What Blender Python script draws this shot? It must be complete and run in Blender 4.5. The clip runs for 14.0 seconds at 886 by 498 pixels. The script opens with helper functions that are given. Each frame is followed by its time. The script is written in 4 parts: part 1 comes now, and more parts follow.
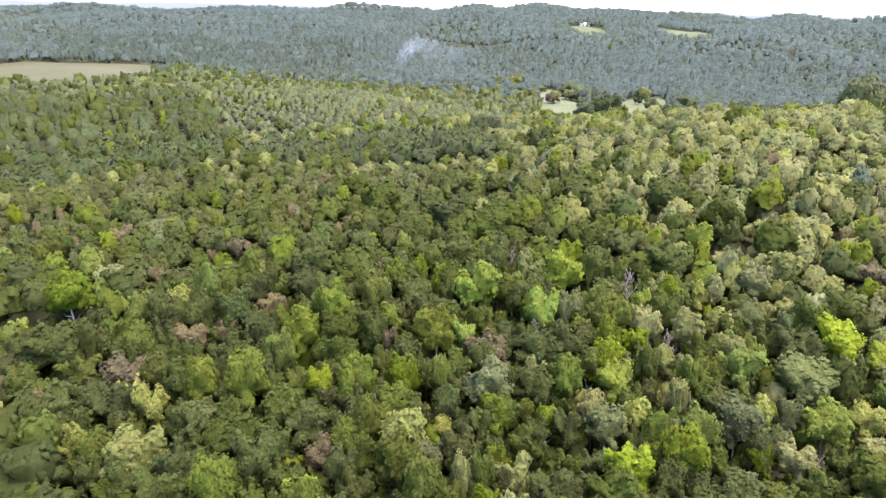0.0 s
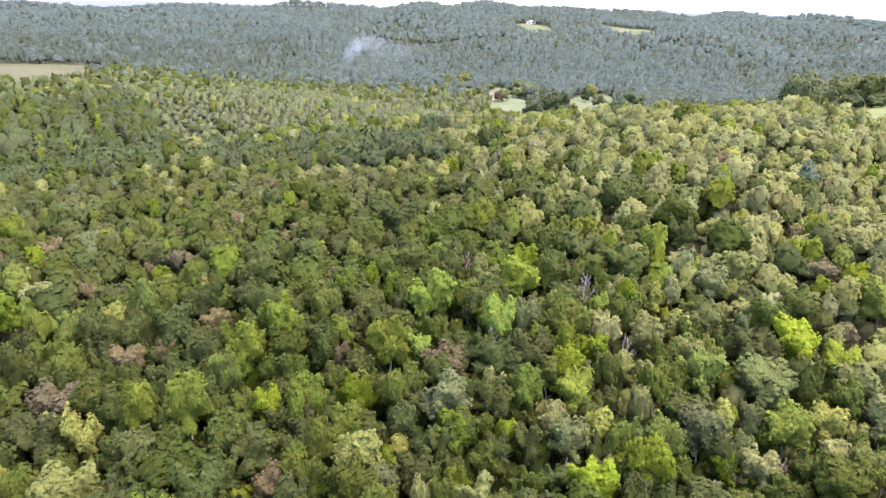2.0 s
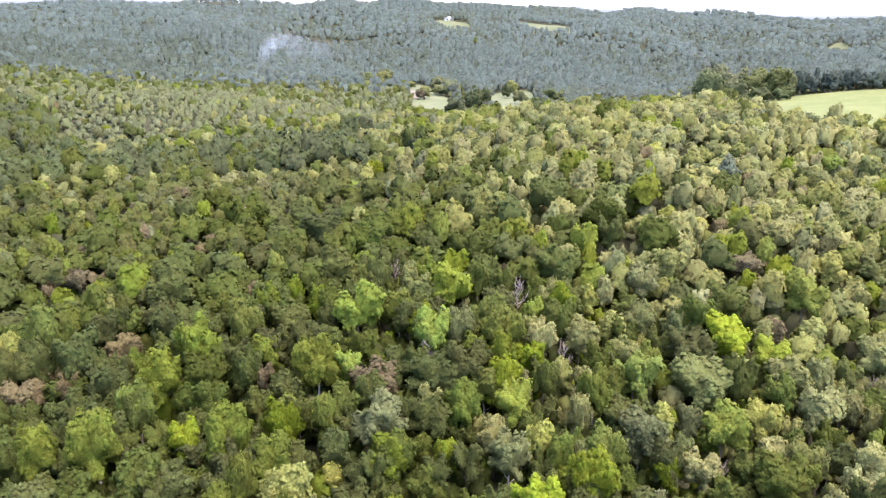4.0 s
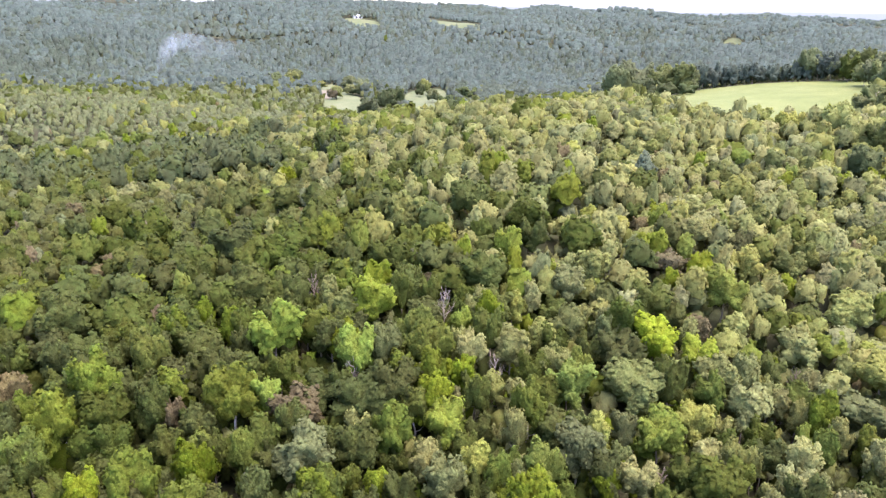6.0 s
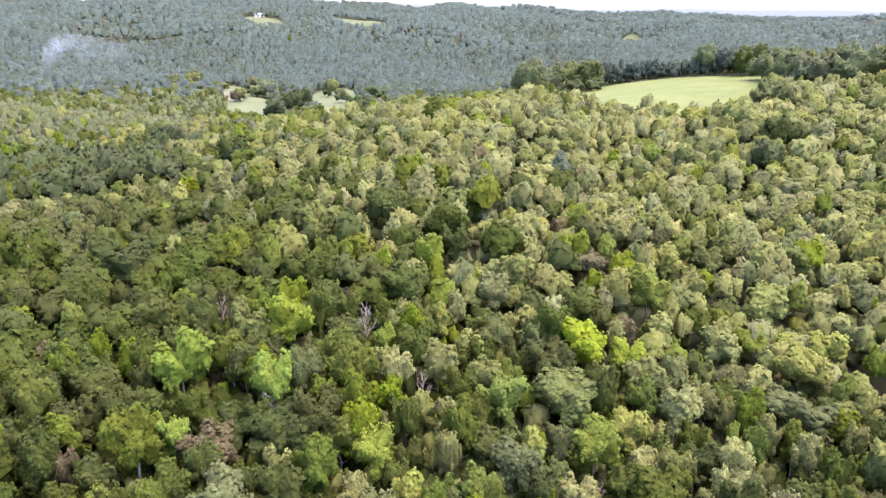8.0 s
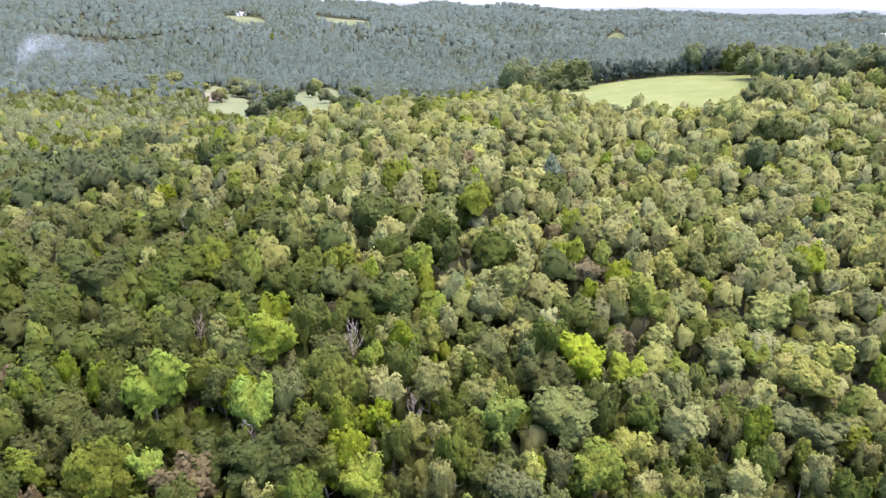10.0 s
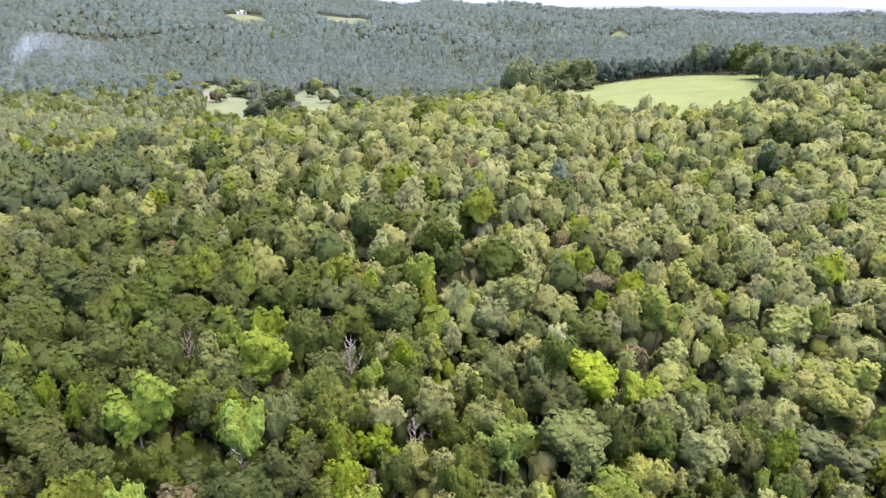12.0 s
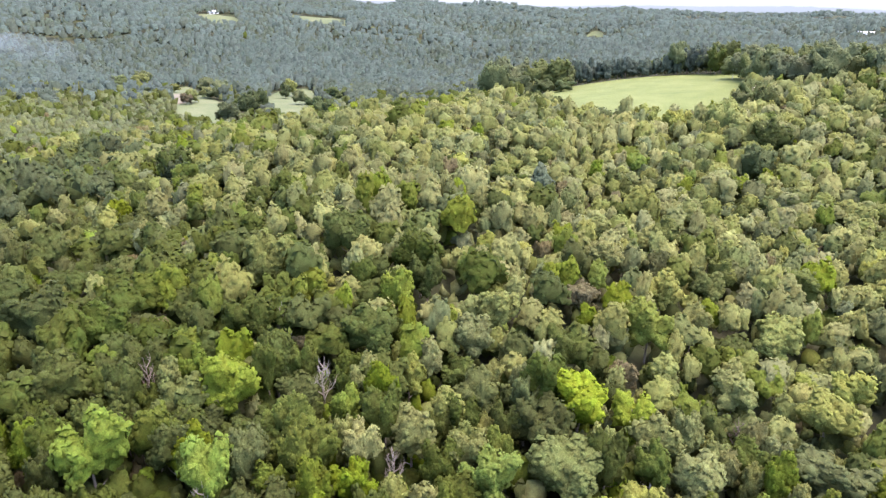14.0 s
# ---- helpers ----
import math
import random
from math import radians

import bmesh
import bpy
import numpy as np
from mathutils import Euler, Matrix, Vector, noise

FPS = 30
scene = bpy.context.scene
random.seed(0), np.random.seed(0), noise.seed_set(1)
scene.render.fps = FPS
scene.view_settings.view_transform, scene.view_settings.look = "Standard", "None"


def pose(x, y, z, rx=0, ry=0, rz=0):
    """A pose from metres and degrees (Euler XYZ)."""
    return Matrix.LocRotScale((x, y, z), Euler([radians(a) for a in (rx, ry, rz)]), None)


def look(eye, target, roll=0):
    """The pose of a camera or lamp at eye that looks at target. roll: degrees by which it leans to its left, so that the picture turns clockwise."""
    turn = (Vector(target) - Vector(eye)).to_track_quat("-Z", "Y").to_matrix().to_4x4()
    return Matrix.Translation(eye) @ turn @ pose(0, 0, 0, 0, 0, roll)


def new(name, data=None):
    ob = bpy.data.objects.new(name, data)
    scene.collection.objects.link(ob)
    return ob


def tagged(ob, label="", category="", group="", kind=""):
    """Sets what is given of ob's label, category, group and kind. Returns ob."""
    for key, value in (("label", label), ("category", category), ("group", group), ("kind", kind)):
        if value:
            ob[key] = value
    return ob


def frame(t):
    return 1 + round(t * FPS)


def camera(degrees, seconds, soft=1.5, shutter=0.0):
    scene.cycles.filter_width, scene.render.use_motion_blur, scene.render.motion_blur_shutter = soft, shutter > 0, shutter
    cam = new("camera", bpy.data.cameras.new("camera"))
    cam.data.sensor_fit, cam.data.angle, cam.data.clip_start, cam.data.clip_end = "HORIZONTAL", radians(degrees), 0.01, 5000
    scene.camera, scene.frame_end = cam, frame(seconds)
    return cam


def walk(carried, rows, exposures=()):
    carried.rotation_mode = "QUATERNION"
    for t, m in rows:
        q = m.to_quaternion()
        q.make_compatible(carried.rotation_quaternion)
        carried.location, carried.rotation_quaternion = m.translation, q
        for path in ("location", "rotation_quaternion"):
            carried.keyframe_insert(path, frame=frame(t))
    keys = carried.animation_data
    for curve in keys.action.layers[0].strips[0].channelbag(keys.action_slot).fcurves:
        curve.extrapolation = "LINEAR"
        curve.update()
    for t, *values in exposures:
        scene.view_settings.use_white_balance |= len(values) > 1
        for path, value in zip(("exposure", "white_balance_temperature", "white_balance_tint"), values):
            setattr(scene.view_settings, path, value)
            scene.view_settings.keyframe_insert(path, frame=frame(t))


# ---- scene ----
cam = camera(64.5, 14.0, soft=1.42)
METRES, EYE, TILT, LEAN, TURN = 62.0, 92.0, -19.0, -1.2, 0.0
ROWS = [
    (0.0, 0.0, 0.0, 0.0, 0.0, 0.0, -0.0),
    (0.5, -0.0001, 0.0242, 0.0091, -0.61, -0.04, 0.21),
    (1.0, 0.001, 0.0514, 0.0188, -1.6, -0.07, 0.56),
    (1.5, 0.0002, 0.0795, 0.0294, -2.73, -0.14, 0.96),
    (2.0, 0.0001, 0.1091, 0.04, -3.92, -0.22, 1.36),
    (2.5, 0.0008, 0.1403, 0.051, -5.36, -0.32, 1.86),
    (3.0, 0.0025, 0.1718, 0.0629, -6.82, -0.45, 2.37),
    (5.5, 0.0207, 0.3387, 0.122, -14.94, -1.24, 5.21),
    (6.0, 0.0271, 0.3724, 0.1349, -16.62, -1.45, 5.77),
    (6.5, 0.0342, 0.4065, 0.1482, -18.34, -1.7, 6.34),
    (7.0, 0.0419, 0.4409, 0.1608, -20.15, -1.94, 6.93),
    (7.5, 0.0504, 0.475, 0.1743, -21.96, -2.22, 7.5),
    (8.0, 0.06, 0.5093, 0.1863, -23.67, -2.47, 8.06),
    (8.5, 0.0708, 0.5425, 0.1980, -24.65, -2.68, 8.40),
    (9.5, 0.0950, 0.6088, 0.2207, -24.87, -2.75, 8.49),
    (10.5, 0.1216, 0.6751, 0.2432, -24.87, -2.78, 8.49),
    (11.0, 0.1365, 0.7082, 0.2537, -24.84, -2.82, 8.48),
    (11.5, 0.1519, 0.7413, 0.2643, -24.8, -2.84, 8.46),
    (12.0, 0.1675, 0.7743, 0.275, -24.78, -2.86, 8.44),
    (12.5, 0.1841, 0.8067, 0.2856, -24.75, -2.87, 8.43),
    (13.0, 0.2016, 0.8395, 0.2954, -26.03, -3.06, 8.8),
    (13.5, 0.2176, 0.8724, 0.3062, -26.58, -3.16, 8.96),
    (14.0, 0.2338, 0.9051, 0.317, -26.61, -3.16, 8.98),
]
EXPOSURES = [(0.0, 3.0, 6400, 23), (3.0, 3.11, 6400, 26), (6.0, 3.14, 6400, 27), (8.0, 3.1, 6420, 26), (11.0, 2.99, 6450, 22), (14.0, 2.98, 6450, 21)]
walk(cam, [(t, pose(0, 0, EYE, TILT, LEAN, TURN) @ pose(METRES * x, METRES * y, METRES * z, 90 + pitch, roll, yaw)) for t, x, y, z, yaw, pitch, roll in ROWS], EXPOSURES)

# ---- light: bright hazy overcast with a soft high sun ----
SUN_EL, SUN_AZ = 73.0, 118.0
world = bpy.data.worlds.new("sky_world")
scene.world = world
world.use_nodes = True
wn = world.node_tree.nodes
sky = wn.new("ShaderNodeTexSky")
sky.sky_type, sky.sun_disc = "NISHITA", False
sky.sun_elevation, sky.sun_rotation = radians(SUN_EL), radians(SUN_AZ)
sky.air_density, sky.dust_density, sky.ozone_density = 1.0, 1.5, 1.0
bg = wn["Background"]
bg.inputs["Strength"].default_value = 0.15
world.node_tree.links.new(sky.outputs["Color"], bg.inputs["Color"])
sun = new("sun", bpy.data.lights.new("sun", "SUN"))
sun.data.energy, sun.data.angle, sun.data.color = 2.0, radians(60), (1.0, 0.88, 0.76)
sun_way = Vector((math.sin(radians(SUN_AZ)) * math.cos(radians(SUN_EL)), math.cos(radians(SUN_AZ)) * math.cos(radians(SUN_EL)), math.sin(radians(SUN_EL))))
sun.matrix_world = look(sun_way * 500, (0, 0, 0))

# ---- materials ----


def material(name):
    m = bpy.data.materials.new(name)
    m.use_nodes = True
    n = m.node_tree.nodes
    return m, n, m.node_tree.links, n["Principled BSDF"], n["Material Output"]


def ramp(n, l, source, stops):
    r = n.new("ShaderNodeValToRGB")
    while len(r.color_ramp.elements) < len(stops):
        r.color_ramp.elements.new(0.5)
    for e, (p, c) in zip(r.color_ramp.elements, stops):
        e.position, e.color = p, (*c, 1)
    l.new(source, r.inputs[0])
    return r.outputs[0]


def noise_out(n, l, scale, detail=3.0, rough=0.6, coords=None):
    t = n.new("ShaderNodeTexNoise")
    t.inputs["Scale"].default_value, t.inputs["Detail"].default_value, t.inputs["Roughness"].default_value = scale, detail, rough
    if coords:
        l.new(coords, t.inputs["Vector"])
    return t.outputs[0]


def foliage(name, colour, joined=False, spread=0.13, gloss=0.12, through_light=0.3, rough=1.0):
    """Leaves: a species colour that varies from tree to tree, from bough to bough and from leaf to leaf."""
    m, n, l, p, out = material(name)
    geo = n.new("ShaderNodeNewGeometry")
    if joined:
        a = n.new("ShaderNodeAttribute")
        a.attribute_name = "tree_tint"
        tree = a.outputs["Fac"]
    else:
        tree = n.new("ShaderNodeObjectInfo").outputs["Random"]
    bough = noise_out(n, l, 0.45, 2.0, 0.6, geo.outputs["Position"])
    tuft = noise_out(n, l, 2.6, 4.0, 0.7, geo.outputs["Position"])
    hsv = n.new("ShaderNodeHueSaturation")
    hsv.inputs["Color"].default_value = (*colour, 1)

    def mapped(source, lo, hi, a=0.0, b=1.0):
        r = n.new("ShaderNodeMapRange")
        r.inputs["From Min"].default_value, r.inputs["From Max"].default_value = a, b
        r.inputs["To Min"].default_value, r.inputs["To Max"].default_value = lo, hi
        l.new(source, r.inputs[0])
        return r.outputs[0]

    def maths(op, a, b):
        q = n.new("ShaderNodeMath")
        q.operation = op
        for i, v in enumerate((a, b)):
            if isinstance(v, float):
                q.inputs[i].default_value = v
            else:
                l.new(v, q.inputs[i])
        return q.outputs[0]

    l.new(maths("ADD", mapped(tree, 0.487, 0.510), mapped(bough, -0.012, 0.012, 0.3, 0.7)), hsv.inputs["Hue"])
    shuffled = maths("FRACT", maths("MULTIPLY", tree, 7.31), 0.0)
    l.new(mapped(shuffled, 0.9, 1.1), hsv.inputs["Saturation"])
    value = maths("MULTIPLY", mapped(maths("FRACT", maths("MULTIPLY", tree, 3.77), 0.0), 1 - spread, 1 + spread), mapped(bough, 0.83, 1.17, 0.3, 0.7))
    leaf = mapped(geo.outputs["Random Per Island"], *((1 - 0.14 * rough, 1 + 0.14 * rough) if joined else (0.87, 1.13)))
    l.new(maths("MULTIPLY", maths("MULTIPLY", value, leaf), mapped(tuft, 1 - 0.3 * rough, 1 + 0.3 * rough, 0.36, 0.64)), hsv.inputs["Value"])
    l.new(hsv.outputs[0], p.inputs["Base Color"])
    p.inputs["Roughness"].default_value = 0.7
    p.inputs["Specular IOR Level"].default_value = gloss
    relief = n.new("ShaderNodeBump")
    relief.inputs["Strength"].default_value, relief.inputs["Distance"].default_value = 0.55 * rough, 0.3
    l.new(tuft, relief.inputs["Height"])
    l.new(relief.outputs[0], p.inputs["Normal"])
    t = n.new("ShaderNodeBsdfTranslucent")
    l.new(hsv.outputs[0], t.inputs["Color"])
    mix = n.new("ShaderNodeMixShader")
    mix.inputs[0].default_value = through_light
    l.new(p.outputs[0], mix.inputs[1])
    l.new(t.outputs[0], mix.inputs[2])
    l.new(mix.outputs[0], out.inputs["Surface"])
    return m


SPECIES = {
    "oak": (0.041, 0.053, 0.012),
    "hickory": (0.107, 0.118, 0.038),
    "poplar": (0.067, 0.089, 0.012),
    "maple": (0.102, 0.138, 0.018),
    "yellowing": (0.134, 0.147, 0.040),
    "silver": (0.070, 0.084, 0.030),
    "pine": (0.058, 0.068, 0.020),
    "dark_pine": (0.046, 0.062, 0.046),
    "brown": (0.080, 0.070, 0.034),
    # distance haze is put into this blue-grey leaf colour
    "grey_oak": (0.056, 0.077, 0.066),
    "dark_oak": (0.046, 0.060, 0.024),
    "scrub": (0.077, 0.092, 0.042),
    # hazy sunlight is put into this pale leaf colour
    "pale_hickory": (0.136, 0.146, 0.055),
    # haze and the shade of far folds, painted as a dull blue-green
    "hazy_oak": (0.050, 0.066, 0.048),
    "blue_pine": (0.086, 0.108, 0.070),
}
LEAF = {k: foliage(k + "_leaves", c, spread=0.2, gloss=0.06, through_light=0.4, rough=1.0) for k, c in SPECIES.items()}
LEAF_JOINED = {k: foliage(k + "_canopy", c, True, 0.16, 0.05, 0.42, 0.7) for k, c in SPECIES.items()}
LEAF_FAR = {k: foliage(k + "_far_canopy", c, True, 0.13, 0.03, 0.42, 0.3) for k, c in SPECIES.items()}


def bark(name, colour):
    m, n, l, p, out = material(name)
    geo = n.new("ShaderNodeNewGeometry")
    f = noise_out(n, l, 6.0, 4.0, 0.7, geo.outputs["Position"])
    l.new(ramp(n, l, f, [(0.3, [c * 0.5 for c in colour]), (0.7, [c * 1.3 for c in colour])]), p.inputs["Base Color"])
    p.inputs["Roughness"].default_value = 0.9
    b = n.new("ShaderNodeBump")
    b.inputs["Strength"].default_value = 0.6
    l.new(f, b.inputs["Height"])
    l.new(b.outputs[0], p.inputs["Normal"])
    return m


BARK = bark("bark", (0.14, 0.11, 0.085))
BARK_PALE = bark("pale_bark", (0.42, 0.37, 0.32))
BARK_DEAD = bark("bleached_wood", (0.20, 0.17, 0.135))
BARK_GREY = bark("dead_wood", (0.13, 0.10, 0.075))


def soil(name, stops, scale, fine, bump=0.5):
    m, n, l, p, out = material(name)
    geo = n.new("ShaderNodeNewGeometry")
    a = noise_out(n, l, scale, 6.0, 0.65, geo.outputs["Position"])
    b = noise_out(n, l, fine, 4.0, 0.7, geo.outputs["Position"])
    mixer = n.new("ShaderNodeMath")
    mixer.operation = "MULTIPLY_ADD"
    l.new(b, mixer.inputs[0])
    mixer.inputs[1].default_value = 0.5
    l.new(a, mixer.inputs[2])
    shift = n.new("ShaderNodeMath")
    shift.operation = "SUBTRACT"
    l.new(mixer.outputs[0], shift.inputs[0])
    shift.inputs[1].default_value = 0.25
    l.new(ramp(n, l, shift.outputs[0], stops), p.inputs["Base Color"])
    p.inputs["Roughness"].default_value = 0.95
    p.inputs["Specular IOR Level"].default_value = 0.1
    bm_ = n.new("ShaderNodeBump")
    bm_.inputs["Strength"].default_value, bm_.inputs["Distance"].default_value = bump, 0.3
    l.new(b, bm_.inputs["Height"])
    l.new(bm_.outputs[0], p.inputs["Normal"])
    return m


FOREST_FLOOR = soil("forest_floor", [(0.3, (0.024, 0.022, 0.013)), (0.5, (0.028, 0.031, 0.015)), (0.7, (0.030, 0.040, 0.017))], 0.05, 0.8)
MEADOW = soil("meadow_grass", [(0.25, (0.054, 0.069, 0.019)), (0.5, (0.073, 0.087, 0.026)), (0.75, (0.096, 0.106, 0.038))], 0.05, 0.9)
PASTURE = soil("valley_pasture", [(0.25, (0.046, 0.062, 0.026)), (0.5, (0.066, 0.079, 0.037)), (0.75, (0.090, 0.095, 0.052))], 0.03, 0.5)
EARTH = soil("bare_earth", [(0.25, (0.072, 0.064, 0.045)), (0.5, (0.092, 0.083, 0.058)), (0.75, (0.118, 0.106, 0.076))], 0.06, 0.6)
STUBBLE = soil("stubble_field", [(0.25, (0.040, 0.041, 0.016)), (0.5, (0.050, 0.050, 0.022)), (0.75, (0.064, 0.061, 0.030))], 0.02, 0.4)

# ---- the lie of the land: broad swells, hills and spurs, (x, y, reach, rise) ----
SWELLS = [(-1500, 1500, 1500, 53.5), (0, 0, 1500, -30.8), (1500, 1500, 1500, 46.3), (0, 2800, 1500, 35.2), (2500, 0, 1500, 40.6), (-2500, 0, 1500, 17.4), (0, -2500, 1500, 32.3)]
HILLS = [(0, 1800, 420, 5.9), (700, 1600, 420, -1.3), (-700, 1700, 420, -15.4), (300, 1250, 420, 21.0), (-350, 1100, 420, -18.8), (0, 850, 420, -13.9), (450, 820, 420, -48.8), (950, 950, 420, -6.0), (-450, 720, 420, 3.2), (500, 350, 420, 29.6), (-500, 300, 420, -14.2), (1300, 600, 420, 2.2), (0, -200, 420, -35.2), (1500, 1400, 420, -13.4)]
SPURS = [(0, 310, 130, 9.6), (-150, 290, 130, -15.2), (120, 320, 130, 19.4), (280, 310, 130, 14.6), (420, 300, 130, 31.2), (250, 180, 130, -4.9), (150, 150, 130, -18.8), (-180, 400, 130, -4.8), (0, 430, 130, -3.3), (-80, 580, 130, 1.4), (150, 620, 130, -0.3), (0, 150, 130, 3.1), (330, 450, 130, -19.2), (-300, 620, 130, 17.2), (-120, 120, 130, -2.8)]
KNOLLS = [(-200, 360, 70, -20.4), (-140, 285, 70, 26.2), (130, 125, 70, -15.9), (120, 190, 70, 9.8), (225, 260, 70, -11.7), (-50, 320, 70, 0.6), (220, 335, 70, 18.4), (60, 960, 70, -10.2), (285, 385, 70, 5.0), (350, 465, 70, -3.6), (430, 310, 70, 7.6), (160, 425, 70, -18.0), (10, 430, 70, 24.9), (-60, 450, 70, -10.4), (100, 530, 70, -3.0), (-100, 540, 70, 13.5), (30, 540, 70, 2.8), (40, 290, 70, -0.6), (250, 430, 70, -3.6), (345, 335, 70, -2.7), (20, 400, 70, -27.1)]

VALES = [(260, 290, 70, 2.3), (320, 300, 70, 6.7), (300, 240, 70, -1.2), (370, 280, 70, -22.6), (225, 300, 70, -7.1), (220, 250, 70, 0.8), (260, 200, 70, -3.7), (340, 380, 110, -7.8), (420, 420, 110, -2), (330, 480, 110, 4.2), (500, 480, 130, 9.1), (520, 620, 150, -1.1), (640, 420, 150, -9.2), (250, 430, 90, 6.9), (270, 340, 60, -5.7), (300, 390, 60, -12.2), (350, 430, 70, 4.7), (400, 480, 70, 10.5), (360, 340, 60, 6.9), (420, 370, 70, -10.1), (280, 420, 60, 5.5), (300, 1050, 220, -15.8), (500, 1000, 220, -9.2), (100, 900, 200, -7.8), (800, 1000, 220, -3.3), (380, 820, 200, -7.6), (600, 800, 200, -3), (120, 700, 150, -2.5), (-20, 680, 130, 1.6), (30, 560, 110, -4.9), (120, 540, 90, -3), (-200, 700, 200, -4.4), (-350, 700, 200, -5), (950, 1000, 200, -4.5), (100, 420, 70, 13.9), (160, 420, 70, 3.4), (60, 480, 80, -1.5), (150, 500, 80, -3.7), (220, 470, 80, 6.2), (100, 560, 90, -1.5), (200, 560, 100, -6.2), (20, 420, 70, -3.9), (300, 850, 150, 3.4), (420, 950, 180, -7.2), (170, 760, 120, 1.1), (200, 370, 60, -9.1), (130, 370, 50, -0.6)]


def land(x, y):
    x, y = np.asarray(x, float), np.asarray(y, float)
    z = np.zeros_like(x)
    for cx, cy, s, a in SWELLS + HILLS + SPURS + KNOLLS + VALES:
        z = z + a * np.exp(-((x - cx) ** 2 + (y - cy) ** 2) / (2 * s * s))
    d = np.hypot(x, y)
    far = np.clip((d - 1900) / 900, 0, 1)
    far = far * far * (3 - 2 * far)
    z = z * (1 - far) + far * (57 - 18 * np.exp(-((np.degrees(np.arctan2(x, y)) + 16) / 9) ** 2) + 7 * np.sin(x / 310 + 1.3) * np.sin(y / 420) + 5 * np.sin((x + y) / 170))
    small = np.clip((d - 700) / 600, 0, 1)
    z = z - 8 * np.clip((d - 1320) / 260, 0, 1) * (1 - far)
    return z + small * (1 - far) * (13 * np.sin(x / 74 + 0.8 + 0.6 * np.sin(y / 90)) * np.sin(y / 105 + x / 260) + 6 * np.sin((x - 0.6 * y) / 47 + np.sin(x / 130)))


def height(x, y):
    return float(land(np.array([x]), np.array([y]))[0])


def mesh_from(name, verts, faces, mats, smooth=False):
    me = bpy.data.meshes.new(name)
    verts, faces = np.asarray(verts, np.float32), np.asarray(faces, np.int32)
    k = faces.shape[1]
    me.vertices.add(len(verts))
    me.vertices.foreach_set("co", verts.ravel())
    me.loops.add(faces.size)
    me.loops.foreach_set("vertex_index", faces.ravel())
    me.polygons.add(len(faces))
    me.polygons.foreach_set("loop_start", np.arange(0, faces.size, k, dtype=np.int32))
    for m in mats:
        me.materials.append(m)
    if smooth:
        me.polygons.foreach_set("use_smooth", np.ones(len(faces), bool))
    me.update(calc_edges=True)
    return me


# ---- ground: one sheet out to the horizon ----
u = np.linspace(-1, 1, 231)
axis = 4700 * np.sign(u) * (0.13 * np.abs(u) + 0.87 * np.abs(u) ** 3)
gx, gy = np.meshgrid(axis, axis + 250 * (1 - u ** 2))
gv = np.stack([gx.ravel(), gy.ravel(), land(gx, gy).ravel()], 1)
k = len(u)
i = (np.arange(k - 1)[:, None] * k + np.arange(k - 1)[None]).ravel()
ground = new("ground", mesh_from("ground", gv, np.stack([i, i + 1, i + k + 1, i + k], 1), [FOREST_FLOOR], True))
tagged(ground, "rolling forest floor of brown leaf litter and undergrowth", "ground", kind="structure")

# ---- open fields: outlines on the plan ----
HILL_FIELD = [(357, 505), (378, 486), (404, 464), (422, 444), (452, 416), (417, 382), (371, 347), (332, 318), (304, 301), (278, 295), (250, 308), (226, 320), (236, 380), (262, 436), (290, 462), (325, 484)]
LEFT_FIELD = [(-500, 835), (-410, 815), (-345, 815), (-284, 800), (-262, 736), (-262, 660), (-280, 590), (-340, 560), (-440, 600)]
VALLEY_FIELD_A = [(95, 640), (100, 725), (108, 843), (129, 927), (150, 951), (142, 821), (144, 731), (140, 640), (118, 612)]
VALLEY_FIELD_B = [(166, 630), (174, 694), (193, 774), (233, 853), (270, 864), (244, 760), (226, 670), (200, 615)]
VALLEY_FIELD_C = [(74, 970), (90, 974), (87, 940), (74, 944)]
EARTH_PATCH = [(101, 746), (108, 790), (116, 822), (123, 802), (117, 770), (111, 742)]
FAR_FIELD_A = [(226, 1350), (256, 1490), (298, 1440), (316, 1412), (288, 1300)]
FAR_FIELD_B = [(391, 1335), (412, 1440), (449, 1400), (485, 1325), (455, 1232), (419, 1275)]
FAR_PATCH = [(890, 1138), (915, 1127), (862, 1045), (845, 1075)]
LEFT_GLADE = [(-672, 1159), (-638, 1195), (-607, 1152), (-649, 1131)]
RIDGE_FIELD = [(1000, 690), (1030, 720), (1085, 690), (1080, 620), (1010, 610), (960, 640)]
PINE_STRIP = [(335, 500), (378, 486), (422, 444), (446, 420), (472, 440), (430, 490), (385, 530), (345, 525)]
FIELDS = [HILL_FIELD, LEFT_FIELD, VALLEY_FIELD_A, VALLEY_FIELD_B, VALLEY_FIELD_C, FAR_FIELD_A, FAR_FIELD_B, FAR_PATCH, LEFT_GLADE, RIDGE_FIELD]


def rounded(poly, steps=2):
    p = np.array(poly)
    for _ in range(steps):
        q = np.roll(p, -1, 0)
        p = np.stack([0.75 * p + 0.25 * q, 0.25 * p + 0.75 * q], 1).reshape(-1, 2)
    return p


def inside(x, y, poly, grow=0.0):
    p = np.array(poly)
    c = p.mean(0)
    p = c + (p - c) * (1 + grow / np.hypot(*(p - c).T).mean())
    hit = np.zeros(np.shape(x), bool)
    for (x1, y1), (x2, y2) in zip(p, np.roll(p, -1, 0)):
        cross = ((y1 > y) != (y2 > y)) & (x < (x2 - x1) * (y - y1) / (y2 - y1 + 1e-9) + x1)
        hit ^= cross
    return hit


